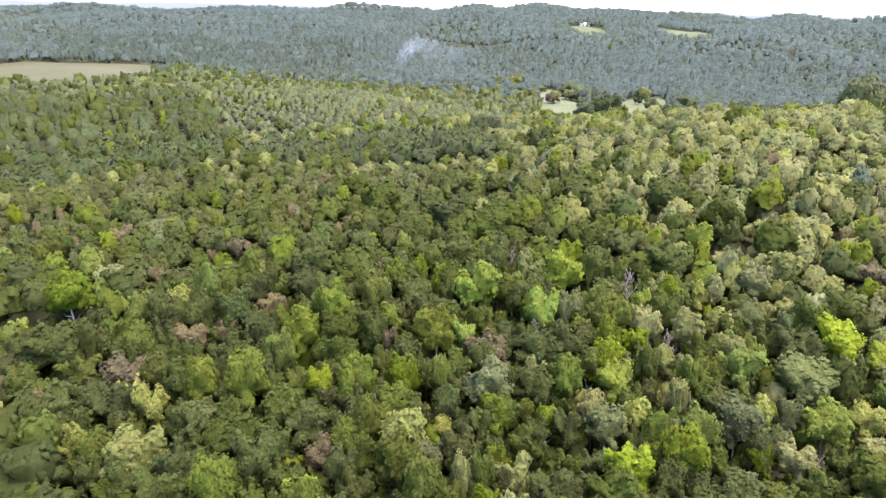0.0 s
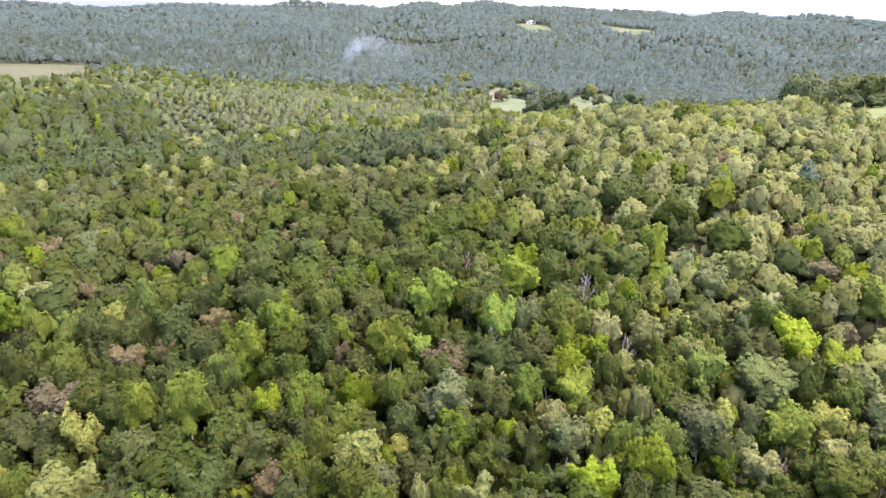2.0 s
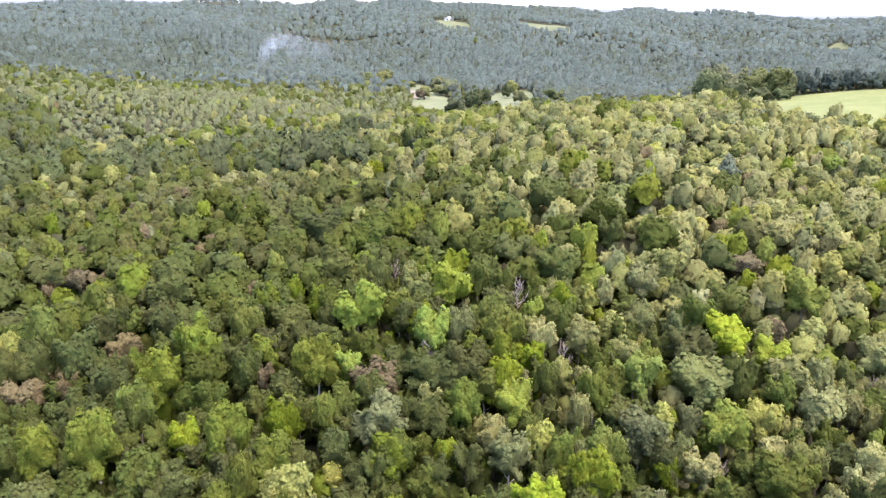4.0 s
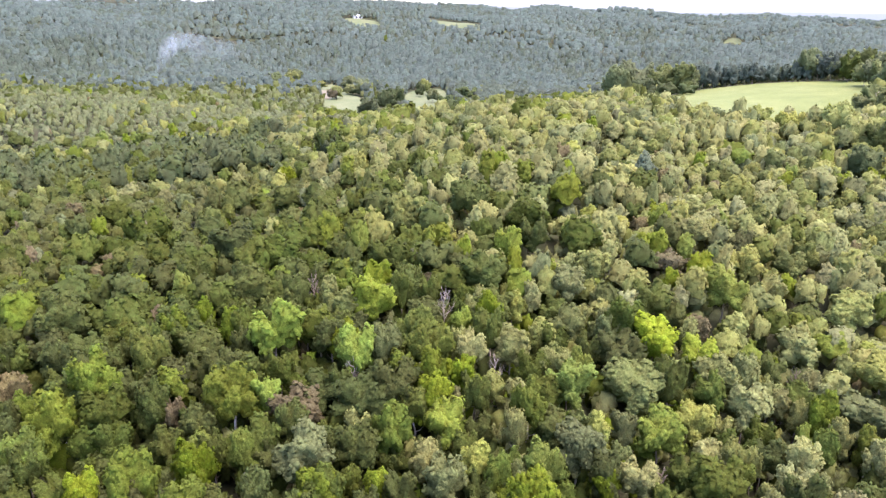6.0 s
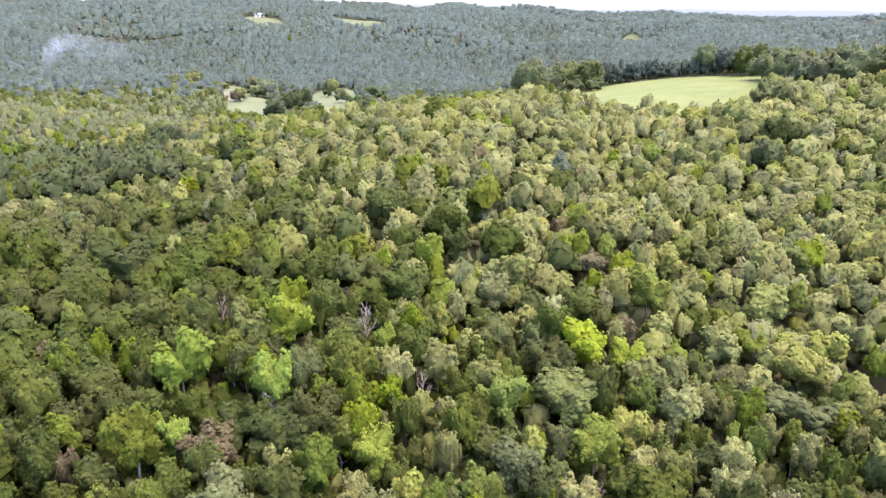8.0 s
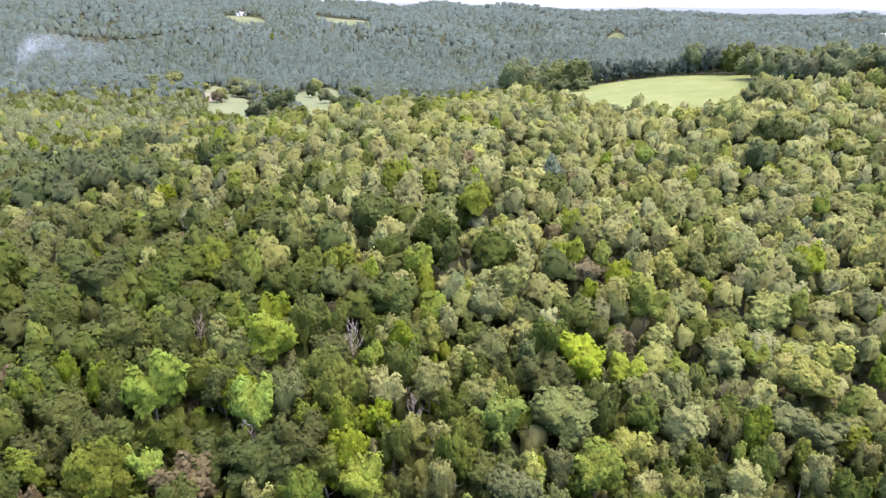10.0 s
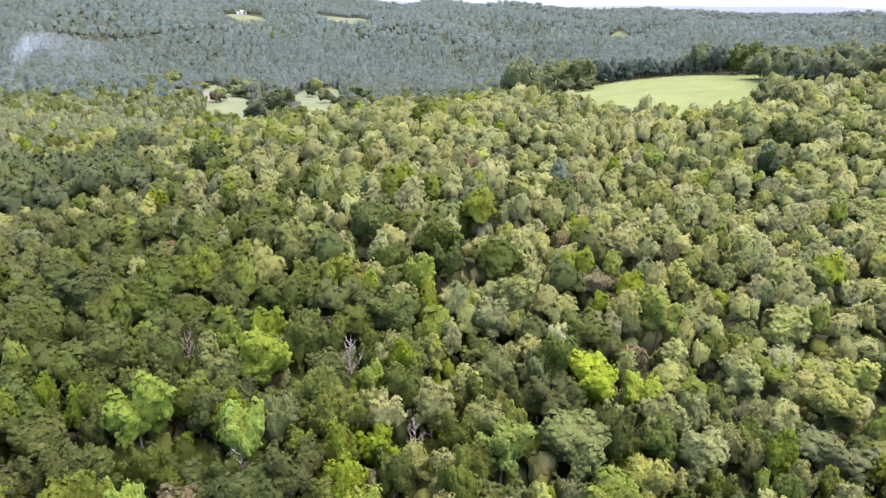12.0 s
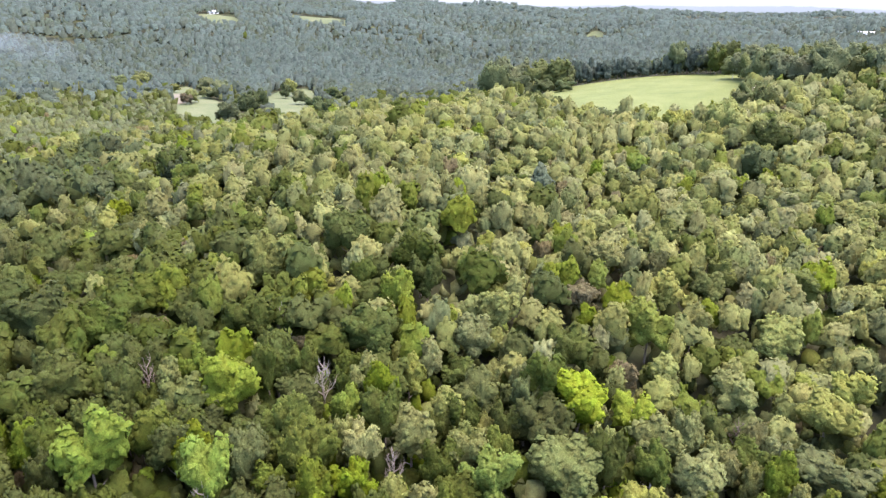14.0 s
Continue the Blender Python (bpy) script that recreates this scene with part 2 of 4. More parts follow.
def field(name, poly, mat, label, lift=0.4):
    edge = rounded(poly)
    c = edge.mean(0)
    edge = c + (edge - c) * (1 + 7 / np.hypot(*(edge - c).T).mean())
    rings, m = 14, len(edge)
    pts = np.concatenate([c + (edge - c) * (r / rings) for r in range(1, rings + 1)] + [c[None]])
    z = land(pts[:, 0], pts[:, 1]) + lift
    z[(rings - 1) * m:rings * m] -= lift + 0.5
    j = np.arange(m)
    faces = [np.stack([r * m + j, r * m + (j + 1) % m, (r + 1) * m + (j + 1) % m, (r + 1) * m + j], 1) for r in range(rings - 1)]
    hub = np.stack([j, np.full(m, rings * m), np.full(m, rings * m), (j + 1) % m], 1)
    me = bpy.data.meshes.new(name)
    me.from_pydata(np.c_[pts, z].tolist(), [], np.concatenate(faces).tolist() + [(int(b), int(a), rings * m) for a, _, _, b in hub])
    me.materials.append(mat)
    for p in me.polygons:
        p.use_smooth = True
    return tagged(new(name, me), label, "field", kind="structure")


field("meadow", HILL_FIELD, MEADOW, "mown pale green hilltop meadow ringed by woods")
field("stubble_field", LEFT_FIELD, STUBBLE, "straw-coloured open field behind a wooded hill")
field("valley_pasture", VALLEY_FIELD_A, PASTURE, "pale green pasture clearing in the valley floor")
field("valley_pasture", VALLEY_FIELD_B, PASTURE, "pale green pasture clearing with scattered trees round it")
field("valley_pasture", VALLEY_FIELD_C, PASTURE, "small pale green clearing among valley trees")
field("bare_earth", EARTH_PATCH, EARTH, "pinkish bare earth patch beside the valley pasture", 0.8)
field("far_pasture", FAR_FIELD_A, PASTURE, "pale pasture on a far wooded hilltop")
field("far_pasture", FAR_FIELD_B, PASTURE, "narrow pale pasture on a far wooded hilltop")
field("far_pasture", FAR_PATCH, PASTURE, "small pale clearing on a far wooded slope")
field("ridge_pasture", RIDGE_FIELD, PASTURE, "pale green pasture beside the barn on the ridge")
field("left_glade", LEFT_GLADE, PASTURE, "small pale clearing among distant woods")

# ---- tree shapes: leaf clumps on rounded boughs, built for a crown 1 high and 1 wide ----
GOLD = math.pi * (3 - math.sqrt(5))


def unit(v):
    return v / (np.linalg.norm(v, axis=1)[:, None] + 1e-9)


def ball(detail):
    """Triangles of a unit ball: 8, 20, 80, 320 or 1280 of them."""
    bm = bmesh.new()
    if detail == 0:
        p = [bm.verts.new(v) for v in ((1, 0, 0), (0, 1, 0), (-1, 0, 0), (0, -1, 0), (0, 0, 1), (0, 0, -1))]
        for j in range(4):
            bm.faces.new((p[j], p[(j + 1) % 4], p[4]))
            bm.faces.new((p[(j + 1) % 4], p[j], p[5]))
    else:
        bmesh.ops.create_icosphere(bm, subdivisions=detail, radius=1)
    bmesh.ops.rotate(bm, matrix=Matrix.Rotation(0.65, 3, "X"), verts=bm.verts)
    bm.verts.index_update()
    v = np.array([p.co for p in bm.verts])
    f = np.array([[p.index for p in q.verts] for q in bm.faces])
    bm.free()
    return v, f


BALLS = [ball(q) for q in range(5)]


def profile(kind, z):
    """Crown radius at height z (0 foot of the crown, 1 its top)."""
    z = np.clip(z, 0.0, 1.0)
    if kind == "cone":
        return 0.5 * np.clip(1.02 - z, 0, 1) ** 0.75 * np.clip(z / 0.1, 0.2, 1)
    if kind == "egg":
        return 0.5 * np.sqrt(np.clip(1 - ((z - 0.36) / np.where(z > 0.36, 0.66, 0.5)) ** 2, 0, 1))
    return 0.5 * np.sqrt(np.clip(1 - ((z - 0.48) / 0.54) ** 2, 0, 1)) ** 0.65


def clumps(rng, v, n, f, heart, count, size, rays, dome):
    """Leaf clumps standing out of a crown: ragged little caps with a raised middle."""
    fn = np.cross(v[f[:, 1]] - v[f[:, 0]], v[f[:, 2]] - v[f[:, 0]])
    area = np.linalg.norm(fn, axis=1)
    w = area * np.clip(fn[:, 2] / (area + 1e-9) + 0.8, 0.0, 1.2)
    pick = f[rng.choice(len(f), count, p=w / w.sum())]
    bary = rng.dirichlet((1, 1, 1), count)[:, :, None]
    p, pn = (v[pick] * bary).sum(1), unit((n[pick] * bary).sum(1))
    p = heart + (p - heart) * rng.uniform(0.9, 1.03, (count, 1))
    way = unit(pn + np.array([0, 0, 0.12]) + rng.normal(0, 0.3, (count, 3)))
    s = size * rng.uniform(0.6, 1.4, (count, 1))
    t1 = unit(np.cross(way, rng.normal(0, 1, (count, 3))))
    t2 = np.cross(way, t1)
    pts, nrm = [(p + way * s * rng.uniform(0.25, 0.65, (count, 1)))[:, None]], [way[:, None]]
    for q in range(rays):
        ang = 6.2832 * q / rays + rng.normal(0, 0.2, (count, 1))
        side = t1 * np.cos(ang) + t2 * np.sin(ang)
        pts.append((p + side * s * rng.uniform(0.55, 1.3, (count, 1)) - way * s * rng.uniform(0.15, 0.75, (count, 1)))[:, None])
        nrm.append(unit(side + way * 0.45 + dome * pn)[:, None])
    base = (rays + 1) * np.arange(count)[:, None]
    fans = np.concatenate([np.concatenate([base, base + 1 + q, base + 1 + (q + 1) % rays], 1) for q in range(rays)])
    return np.concatenate(pts, 1).reshape(-1, 3), np.concatenate(nrm, 1).reshape(-1, 3), fans


def crown_shape(seed, kind, boughs, sub, leaves, low=-0.55, dome=0.3, lean=0.07):
    """A crown as a heap of rounded boughs grown from one heart, with leaf clumps (count, size, rays) all over them: points, normals, triangles."""
    rng = np.random.RandomState(seed)
    d, f = BALLS[sub]
    heart = np.array([0, 0, 0.36])
    i = np.arange(boughs) + 0.5
    z = 0.12 + 0.76 * (i / boughs) ** 0.8 + rng.normal(0, 0.035, boughs)
    a = GOLD * np.arange(boughs) + rng.normal(0, 0.35, boughs)
    rb = 0.66 * math.sqrt(1 / boughs) * rng.uniform(0.7, 1.25, boughs) * (0.85 if kind == "cone" else 1.0)
    out = np.maximum(0, profile(kind, z) - rb * 0.6) * rng.uniform(0.78, 1.16, boughs)
    c = np.stack([out * np.cos(a), out * np.sin(a), z], 1)
    c[:, :2] += rng.normal(0, lean, 2) * (z[:, None] - 0.3)
    rel = c - heart
    b = d @ rel.T
    disc = rb ** 2 - (rel ** 2).sum(1) + b * b
    reach = np.where(disc > 0, b + np.sqrt(np.maximum(disc, 0)), 0).max(1)
    core = 0.68 / np.sqrt((d[:, 0] ** 2 + d[:, 1] ** 2) / 0.33 ** 2 + d[:, 2] ** 2 / 0.42 ** 2)
    if kind == "cone":
        core = core * 0.62
    v = heart + d * np.maximum(reach, core)[:, None] * rng.uniform(0.94, 1.06, (len(d), 1))
    n = np.zeros_like(v)
    fn = np.cross(v[f[:, 1]] - v[f[:, 0]], v[f[:, 2]] - v[f[:, 0]])
    for q in range(3):
        np.add.at(n, f[:, q], fn)
    n = unit(unit(n) + dome * unit(d + np.array([0, 0, 0.25])))
    f = f[d[f].mean(1)[:, 2] > low]
    vs, ns, fs = [heart + (v - heart) * (1.0 if not leaves else 0.87 if sub > 1 else 0.93)], [n], [f]
    for count, size, rays in leaves:
        cv, cn, cf = clumps(rng, v, n, f, heart, count, size, rays, dome)
        fs.append(cf + sum(len(q) for q in vs))
        vs.append(cv), ns.append(cn)
    return np.concatenate(vs), np.concatenate(ns), np.concatenate(fs)


def soften(me, normals):
    me.attributes.new("custom_normal", "FLOAT_VECTOR", "POINT").data.foreach_set("vector", np.ascontiguousarray(normals, np.float32).ravel())


def crown_mesh(name, shape, mat):
    me = mesh_from(name, shape[0], shape[2], [mat], True)
    soften(me, shape[1])
    return me


def tube(bm, path, radii, sides=6):
    rings = []
    for q, (p, r) in enumerate(zip(path, radii)):
        d = (Vector(path[min(q + 1, len(path) - 1)]) - Vector(path[max(q - 1, 0)])).normalized()
        s = d.orthogonal().normalized()
        t = d.cross(s)
        rings.append([bm.verts.new(Vector(p) + r * (math.cos(6.2832 * j / sides) * s + math.sin(6.2832 * j / sides) * t)) for j in range(sides)])
    for a, b in zip(rings, rings[1:]):
        for j in range(sides):
            bm.faces.new((a[j], a[(j + 1) % sides], b[(j + 1) % sides], b[j]))
    bm.faces.new(rings[-1])


def limb(bm, rng, q, limbs, bare):
    z = 0.3 + 0.5 * q / limbs
    a = 2.4 * q + rng.uniform(-0.4, 0.4)
    ln = rng.uniform(0.13, 0.2) * (1.25 - z) * (1.5 if bare else 0.7)
    base = Vector((0, 0, z))
    tip = base + Vector((math.cos(a) * ln, math.sin(a) * ln, ln * rng.uniform(0.55, 1.1)))
    mid = base.lerp(tip, 0.5) + Vector((math.cos(a), math.sin(a), -0.4)) * ln * 0.12
    tube(bm, [base, mid, tip], [0.010, 0.006, 0.002] if bare else [0.007, 0.0045, 0.0015], 5)
    if bare:
        for s in range(7):
            p = mid.lerp(tip, s / 7)
            e = p + Vector((rng.uniform(-1, 1), rng.uniform(-1, 1), rng.uniform(0.2, 1.3))) * ln * 0.4
            tube(bm, [p, p.lerp(e, 0.55) + Vector((rng.uniform(-1, 1), rng.uniform(-1, 1), 0)) * ln * 0.06, e], [0.0045, 0.0028, 0.0012], 4)


def finished(name, bm, mat):
    me = bpy.data.meshes.new(name)
    bm.to_mesh(me)
    bm.free()
    me.materials.append(mat)
    return me


def trunk_mesh(name, seed, mat, limbs=6, bare=False):
    """A tapered trunk for a tree 1 high, with its limbs unless it is bare."""
    rng = random.Random(seed)
    bm = bmesh.new()
    path = [(rng.uniform(-0.008, 0.008) * q, rng.uniform(-0.008, 0.008) * q, (0.9 if bare else 0.76) * q / 5 - 0.01) for q in range(6)]
    tube(bm, path, [0.017, 0.0135, 0.012, 0.010, 0.007, 0.003], 7)
    if not bare:
        for q in range(limbs):
            limb(bm, rng, q, limbs, False)
    return finished(name, bm, mat)


def branch_mesh(seed, mat, q, limbs):
    bm = bmesh.new()
    limb(bm, random.Random(seed + 17 * q), q, limbs, True)
    return finished("branch", bm, mat)


# kind: crown profile, height range, width range
FORMS = {
    "oak": ("round", (13, 17), (8.0, 11.0)),
    "hickory": ("egg", (13, 17), (6.8, 9.2)),
    "poplar": ("egg", (15, 19), (7.0, 9.5)),
    "maple": ("round", (12, 17), (5.5, 8.0)),
    "yellowing": ("egg", (11, 14), (5.5, 7.5)),
    "silver": ("round", (12, 16), (6.0, 9.0)),
    "pine": ("egg", (10, 13), (5.2, 7.4)),
    "dark_pine": ("cone", (14, 19), (5.5, 8.0)),
    "brown": ("round", (10, 13), (4.5, 6.5)),
    "grey_oak": ("round", (14, 19), (9.0, 12.5)),
    "dark_oak": ("round", (15, 19), (8.5, 11.5)),
    "scrub": ("round", (10, 13), (5.0, 7.2)),
    "pale_hickory": ("round", (12, 16), (6.0, 8.6)),
    "hazy_oak": ("round", (14, 19), (8.5, 12.0)),
    "blue_pine": ("cone", (14, 19), (6.0, 9.0)),
}
KINDS = list(FORMS)
CROWN_FOOT = 0.36
WORDS = {
    "oak": ("oak_tree", "tall oak with a rounded dark grey-green crown", "oaks of the wood"),
    "hickory": ("hickory_tree", "hickory with an olive-green rounded leafy crown", "hickories of the wood"),
    "poplar": ("poplar_tree", "tall poplar with a narrow fresh green crown", "poplars of the wood"),
    "maple": ("maple_tree", "maple with a bright lime-green crown above its neighbours", "maples of the wood"),
    "yellowing": ("yellowing_tree", "slender tree with leaves turning autumn yellow", "yellowing trees of the wood"),
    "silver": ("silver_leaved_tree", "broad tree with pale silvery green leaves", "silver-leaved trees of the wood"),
    "pine": ("pine_tree", "young pine with a soft olive-green crown", "pines of the wood"),
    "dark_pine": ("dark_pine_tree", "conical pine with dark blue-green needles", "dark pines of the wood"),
    "grey_oak": ("hazed_grey_oak_tree", "large oak with distance haze painted into its broad grey-green crown", "grey oaks of the wood"),
    "dark_oak": ("dark_oak_tree", "old oak with a dense dark green crown", "dark oaks of the wood"),
    "scrub": ("olive_leaved_tree", "broadleaf tree with a muted olive-green crown", "olive-leaved trees of the wood"),
    "pale_hickory": ("sunlit_hickory_tree", "hickory with hazy sunlight painted into its pale yellowish-olive crown", "pale hickories of the wood"),
    "hazy_oak": ("hazy_oak_tree", "large oak with haze painted into its dull blue-green crown", "far oaks of the wood"),
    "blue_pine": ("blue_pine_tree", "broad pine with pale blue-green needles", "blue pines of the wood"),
    "brown": ("browning_tree", "small tree with brownish dry leaves", "browning trees of the wood"),
}

# near trees: three shapes of each kind, fine ones for the nearest and plainer ones behind
NEAR, NEXT = {}, {}
for s, kd in enumerate(KINDS):
    prof = FORMS[kd][0]
    trunks = [trunk_mesh("trunk", 50 + 10 * s + v, BARK_PALE if kd in ("poplar", "silver") else BARK) for v in range(3)]
    NEAR[kd] = [(trunks[v], crown_mesh("crown", crown_shape(100 * s + v, prof, 14, 3, ((250, 0.06, 4), (430, 0.032, 3)), -0.55, 0.45), LEAF[kd])) for v in range(3)]
    NEXT[kd] = [(trunks[v], crown_mesh("crown", crown_shape(100 * s + 50 + v, prof, 12, 3, ((210, 0.066, 4), (200, 0.036, 3)), -0.55, 0.45), LEAF[kd])) for v in range(3)]


def tree(kd, x, y, tall, wide, turn, shape=0, foot=CROWN_FOOT):
    nm, lab, grp = WORDS[kd]
    top = new(nm)
    top.empty_display_size = 0.5
    top.matrix_basis = pose(x, y, height(x, y) - 0.1, 0, 0, turn)
    tagged(top, lab, "tree", grp)
    t_me, c_me = (NEAR if math.hypot(x - 10, y - 30) < 138 else NEXT)[kd][shape % 3]
    tr = new("trunk", t_me)
    tr.parent, tr.scale = top, (tall, tall, tall)
    cr = new("crown", c_me)
    cr.parent, cr.location, cr.scale = top, (0, 0, tall * foot), (wide, wide, tall * (1 - foot))
    return top


# ---- the woods ----
rs = np.random.RandomState(7)


def scatter(x0, x1, y0, y1, gap):
    nx, ny = int((x1 - x0) / gap), int((y1 - y0) / gap)
    px, py = np.meshgrid(np.arange(nx), np.arange(ny))
    px = px + 0.5 * (py % 2)
    x = x0 + (px.ravel() + rs.uniform(-0.54, 0.54, nx * ny)) * gap
    y = y0 + (py.ravel() + rs.uniform(-0.54, 0.54, nx * ny)) * gap
    return x, y


def step(v, lo, hi):
    q = np.clip((v - lo) / (hi - lo), 0, 1)
    return q * q * (3 - 2 * q)


def young_wood(x, y):
    d, az = np.hypot(x, y), np.degrees(np.arctan2(x, y))
    hill = step(d, 200, 250) * (d < 327 + 6 * np.sin(az)) * step(-az, -14, 0)
    top = step(d, 455, 480) * step(-d, -640, -610) * step(-az, -6, -2) * step(az, -19, -15)
    return np.maximum(hill, top)


def old_wood(x, y):
    d, az = np.hypot(x, y), np.degrees(np.arctan2(x, y))
    return (d >= 327 + 6 * np.sin(az)) * step(-d, -445 - 150 * step(-az, 15, 20), -420 - 140 * step(-az, 15, 20)) * step(-az, -7, -2)


def stand(x0, x1, y0, y1):
    """Old wood, widely spaced, and young wood, close together."""
    xa, ya = scatter(x0, x1, y0, y1, 5.5)
    xb, yb = scatter(x0, x1, y0, y1, 4.6)
    a, b = young_wood(xa, ya) < 0.5, young_wood(xb, yb) >= 0.5
    return np.concatenate([xa[a], xb[b]]), np.concatenate([ya[a], yb[b]])


def soft_noise(x, y, s, seed):
    """Smooth patchy values, about 0 to 1."""
    q = np.random.RandomState(seed)
    v = np.zeros_like(x)
    for _ in range(7):
        a, f, p = q.uniform(0, 6.28), q.uniform(0.6, 1.9) / s, q.uniform(0, 6.28)
        v = v + np.sin((x * np.cos(a) + y * np.sin(a)) * f * 6.28 + p)
    return 0.5 + v / 6.0


def open_ground(x, y, grow=0.0):
    hit = np.zeros(len(x), bool)
    for f in FIELDS + [PINE_STRIP]:
        hit |= inside(x, y, rounded(f), grow)
    return hit


def zone(x, y, cx, cy, rx, ry, turn=0.0):
    c, s = math.cos(radians(turn)), math.sin(radians(turn))
    a, b = (x - cx) * c + (y - cy) * s, -(x - cx) * s + (y - cy) * c
    return np.exp(-((a / rx) ** 2 + (b / ry) ** 2))


def species(x, y):
    """The kind of every tree, by its stand; kinds also paint in light and haze."""
    d = np.hypot(x, y)
    w = np.zeros((len(x), len(KINDS)))
    patch1, patch2, patch3 = soft_noise(x, y, 60, 3), soft_noise(x, y, 45, 4), soft_noise(x, y, 80, 5)
    az = np.degrees(np.arctan2(x, y))
    pines = step(d, 222, 262) * (d < 327 + 6 * np.sin(az)) * step(-az, -9, 0)
    old = old_wood(x, y)
    crest = step(d, 455, 480) * step(-d, -640, -610) * step(-az, -6, -2) * step(az, -19, -15)
    shade = 0.6 * zone(x, y, 290, 240, 75, 65)
    # paler kinds in this stretch also paint in sun and haze
    light = zone(x, y, 215, 225, 180, 145, 30) * (1 - 0.45 * shade) * step(x, 15, 110)
    dark = zone(x, y, 28, 236, 75, 50) + 1.6 * old
    fold = 13 * np.sin(x / 74 + 0.8 + 0.6 * np.sin(y / 90)) * np.sin(y / 105 + x / 260)
    plantation = ((az > -28) & (az < -7) & (d > 830) & (d < 1110)).astype(float)
    w[:, 0] = 1.2 + 1.4 * patch1 + 2.2 * dark
    w[:, 1] = 1.4 + 0.8 * patch2 + 4.2 * light
    w[:, 2] = 0.9 + 0.8 * patch3
    w[:, 3] = 0.12 + 0.2 * patch2
    w[:, 4] = 0.06 + 0.6 * light
    w[:, 5] = 0.35 + 0.6 * patch1 + 1.2 * light
    w[:, 6] = 0.15 + 22 * pines
    w[:, 7] = 0.0
    w[:, 12] = 3.6 * light
    w[:, 0] += 1.2 * shade
    w[:, 5] += 2.0 * shade
    w[:, 3:5] *= (1 - 0.8 * shade)[:, None]
    w[:, [0, 2]] *= (1 - 0.5 * light)[:, None]
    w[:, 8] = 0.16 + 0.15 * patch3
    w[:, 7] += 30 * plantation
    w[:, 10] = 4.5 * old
    # with distance, the kind that has haze in its colour takes over
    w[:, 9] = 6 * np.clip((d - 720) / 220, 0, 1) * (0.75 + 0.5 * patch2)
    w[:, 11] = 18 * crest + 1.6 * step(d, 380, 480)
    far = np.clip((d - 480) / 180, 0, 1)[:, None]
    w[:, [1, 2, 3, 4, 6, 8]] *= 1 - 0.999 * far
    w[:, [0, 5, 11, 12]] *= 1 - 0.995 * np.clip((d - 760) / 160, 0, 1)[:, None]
    # shade in the land's folds is put in as more of this darker kind
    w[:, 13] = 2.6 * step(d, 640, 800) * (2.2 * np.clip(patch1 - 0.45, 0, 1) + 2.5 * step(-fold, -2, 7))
    beyond = step(d, 225, 285) * (1 - old)
    w[:, 3] *= 1 - 0.7 * beyond
    w[:, 0] *= 1 - 0.55 * beyond
    w[:, 2] *= 1 - 0.6 * beyond
    w[:, 11] += 1.3 * beyond * (1 - step(d, 640, 860))
    half = np.clip((d - 360) / 150, 0, 1)[:, None] * (1 - 0.7 * light[:, None])
    w[:, 1:5] *= 1 - 0.55 * half
    w[:, [1, 2, 3, 4, 5, 6, 8, 11]] *= (1 - 0.85 * old)[:, None]
    w[:, 10] *= step(d, 190, 260)
    # more dark kinds near by, for a deeper tone there
    near_dark = step(-d, -265, -150) * np.clip(1 - 1.3 * light, 0, 1) * (1 - pines)
    w[:, [1, 5]] *= (1 - 0.6 * near_dark)[:, None]
    w[:, 0] += 4.0 * near_dark
    w[:, 3] *= 1 - 0.7 * np.clip(light, 0, 1)
    w[:, 2] += 1.4 * near_dark
    w[:, 3:5] *= 1 - 0.93 * np.clip((d - 310) / 60, 0, 1)[:, None]
    # the weaker light on this side is partly painted by darker kinds
    dim = step(-x, -65, 0) * step(-d, -300, -250) * step(d, 95, 125)
    w[:, 0] += 3.5 * dim + 4.0 * step(-x, -10, 25) * step(-d, -205, -170)
    w[:, 8] += 0.25 * dim
    w[:, [1, 2, 3, 5]] *= (1 - np.array([0.85, 0.45, 0.7, 0.5]) * dim[:, None])
    w = np.clip(w, 0.0, None)
    w /= w.sum(1)[:, None]
    return (w.cumsum(1) < rs.uniform(0, 1, (len(x), 1))).sum(1).clip(0, len(KINDS) - 2)


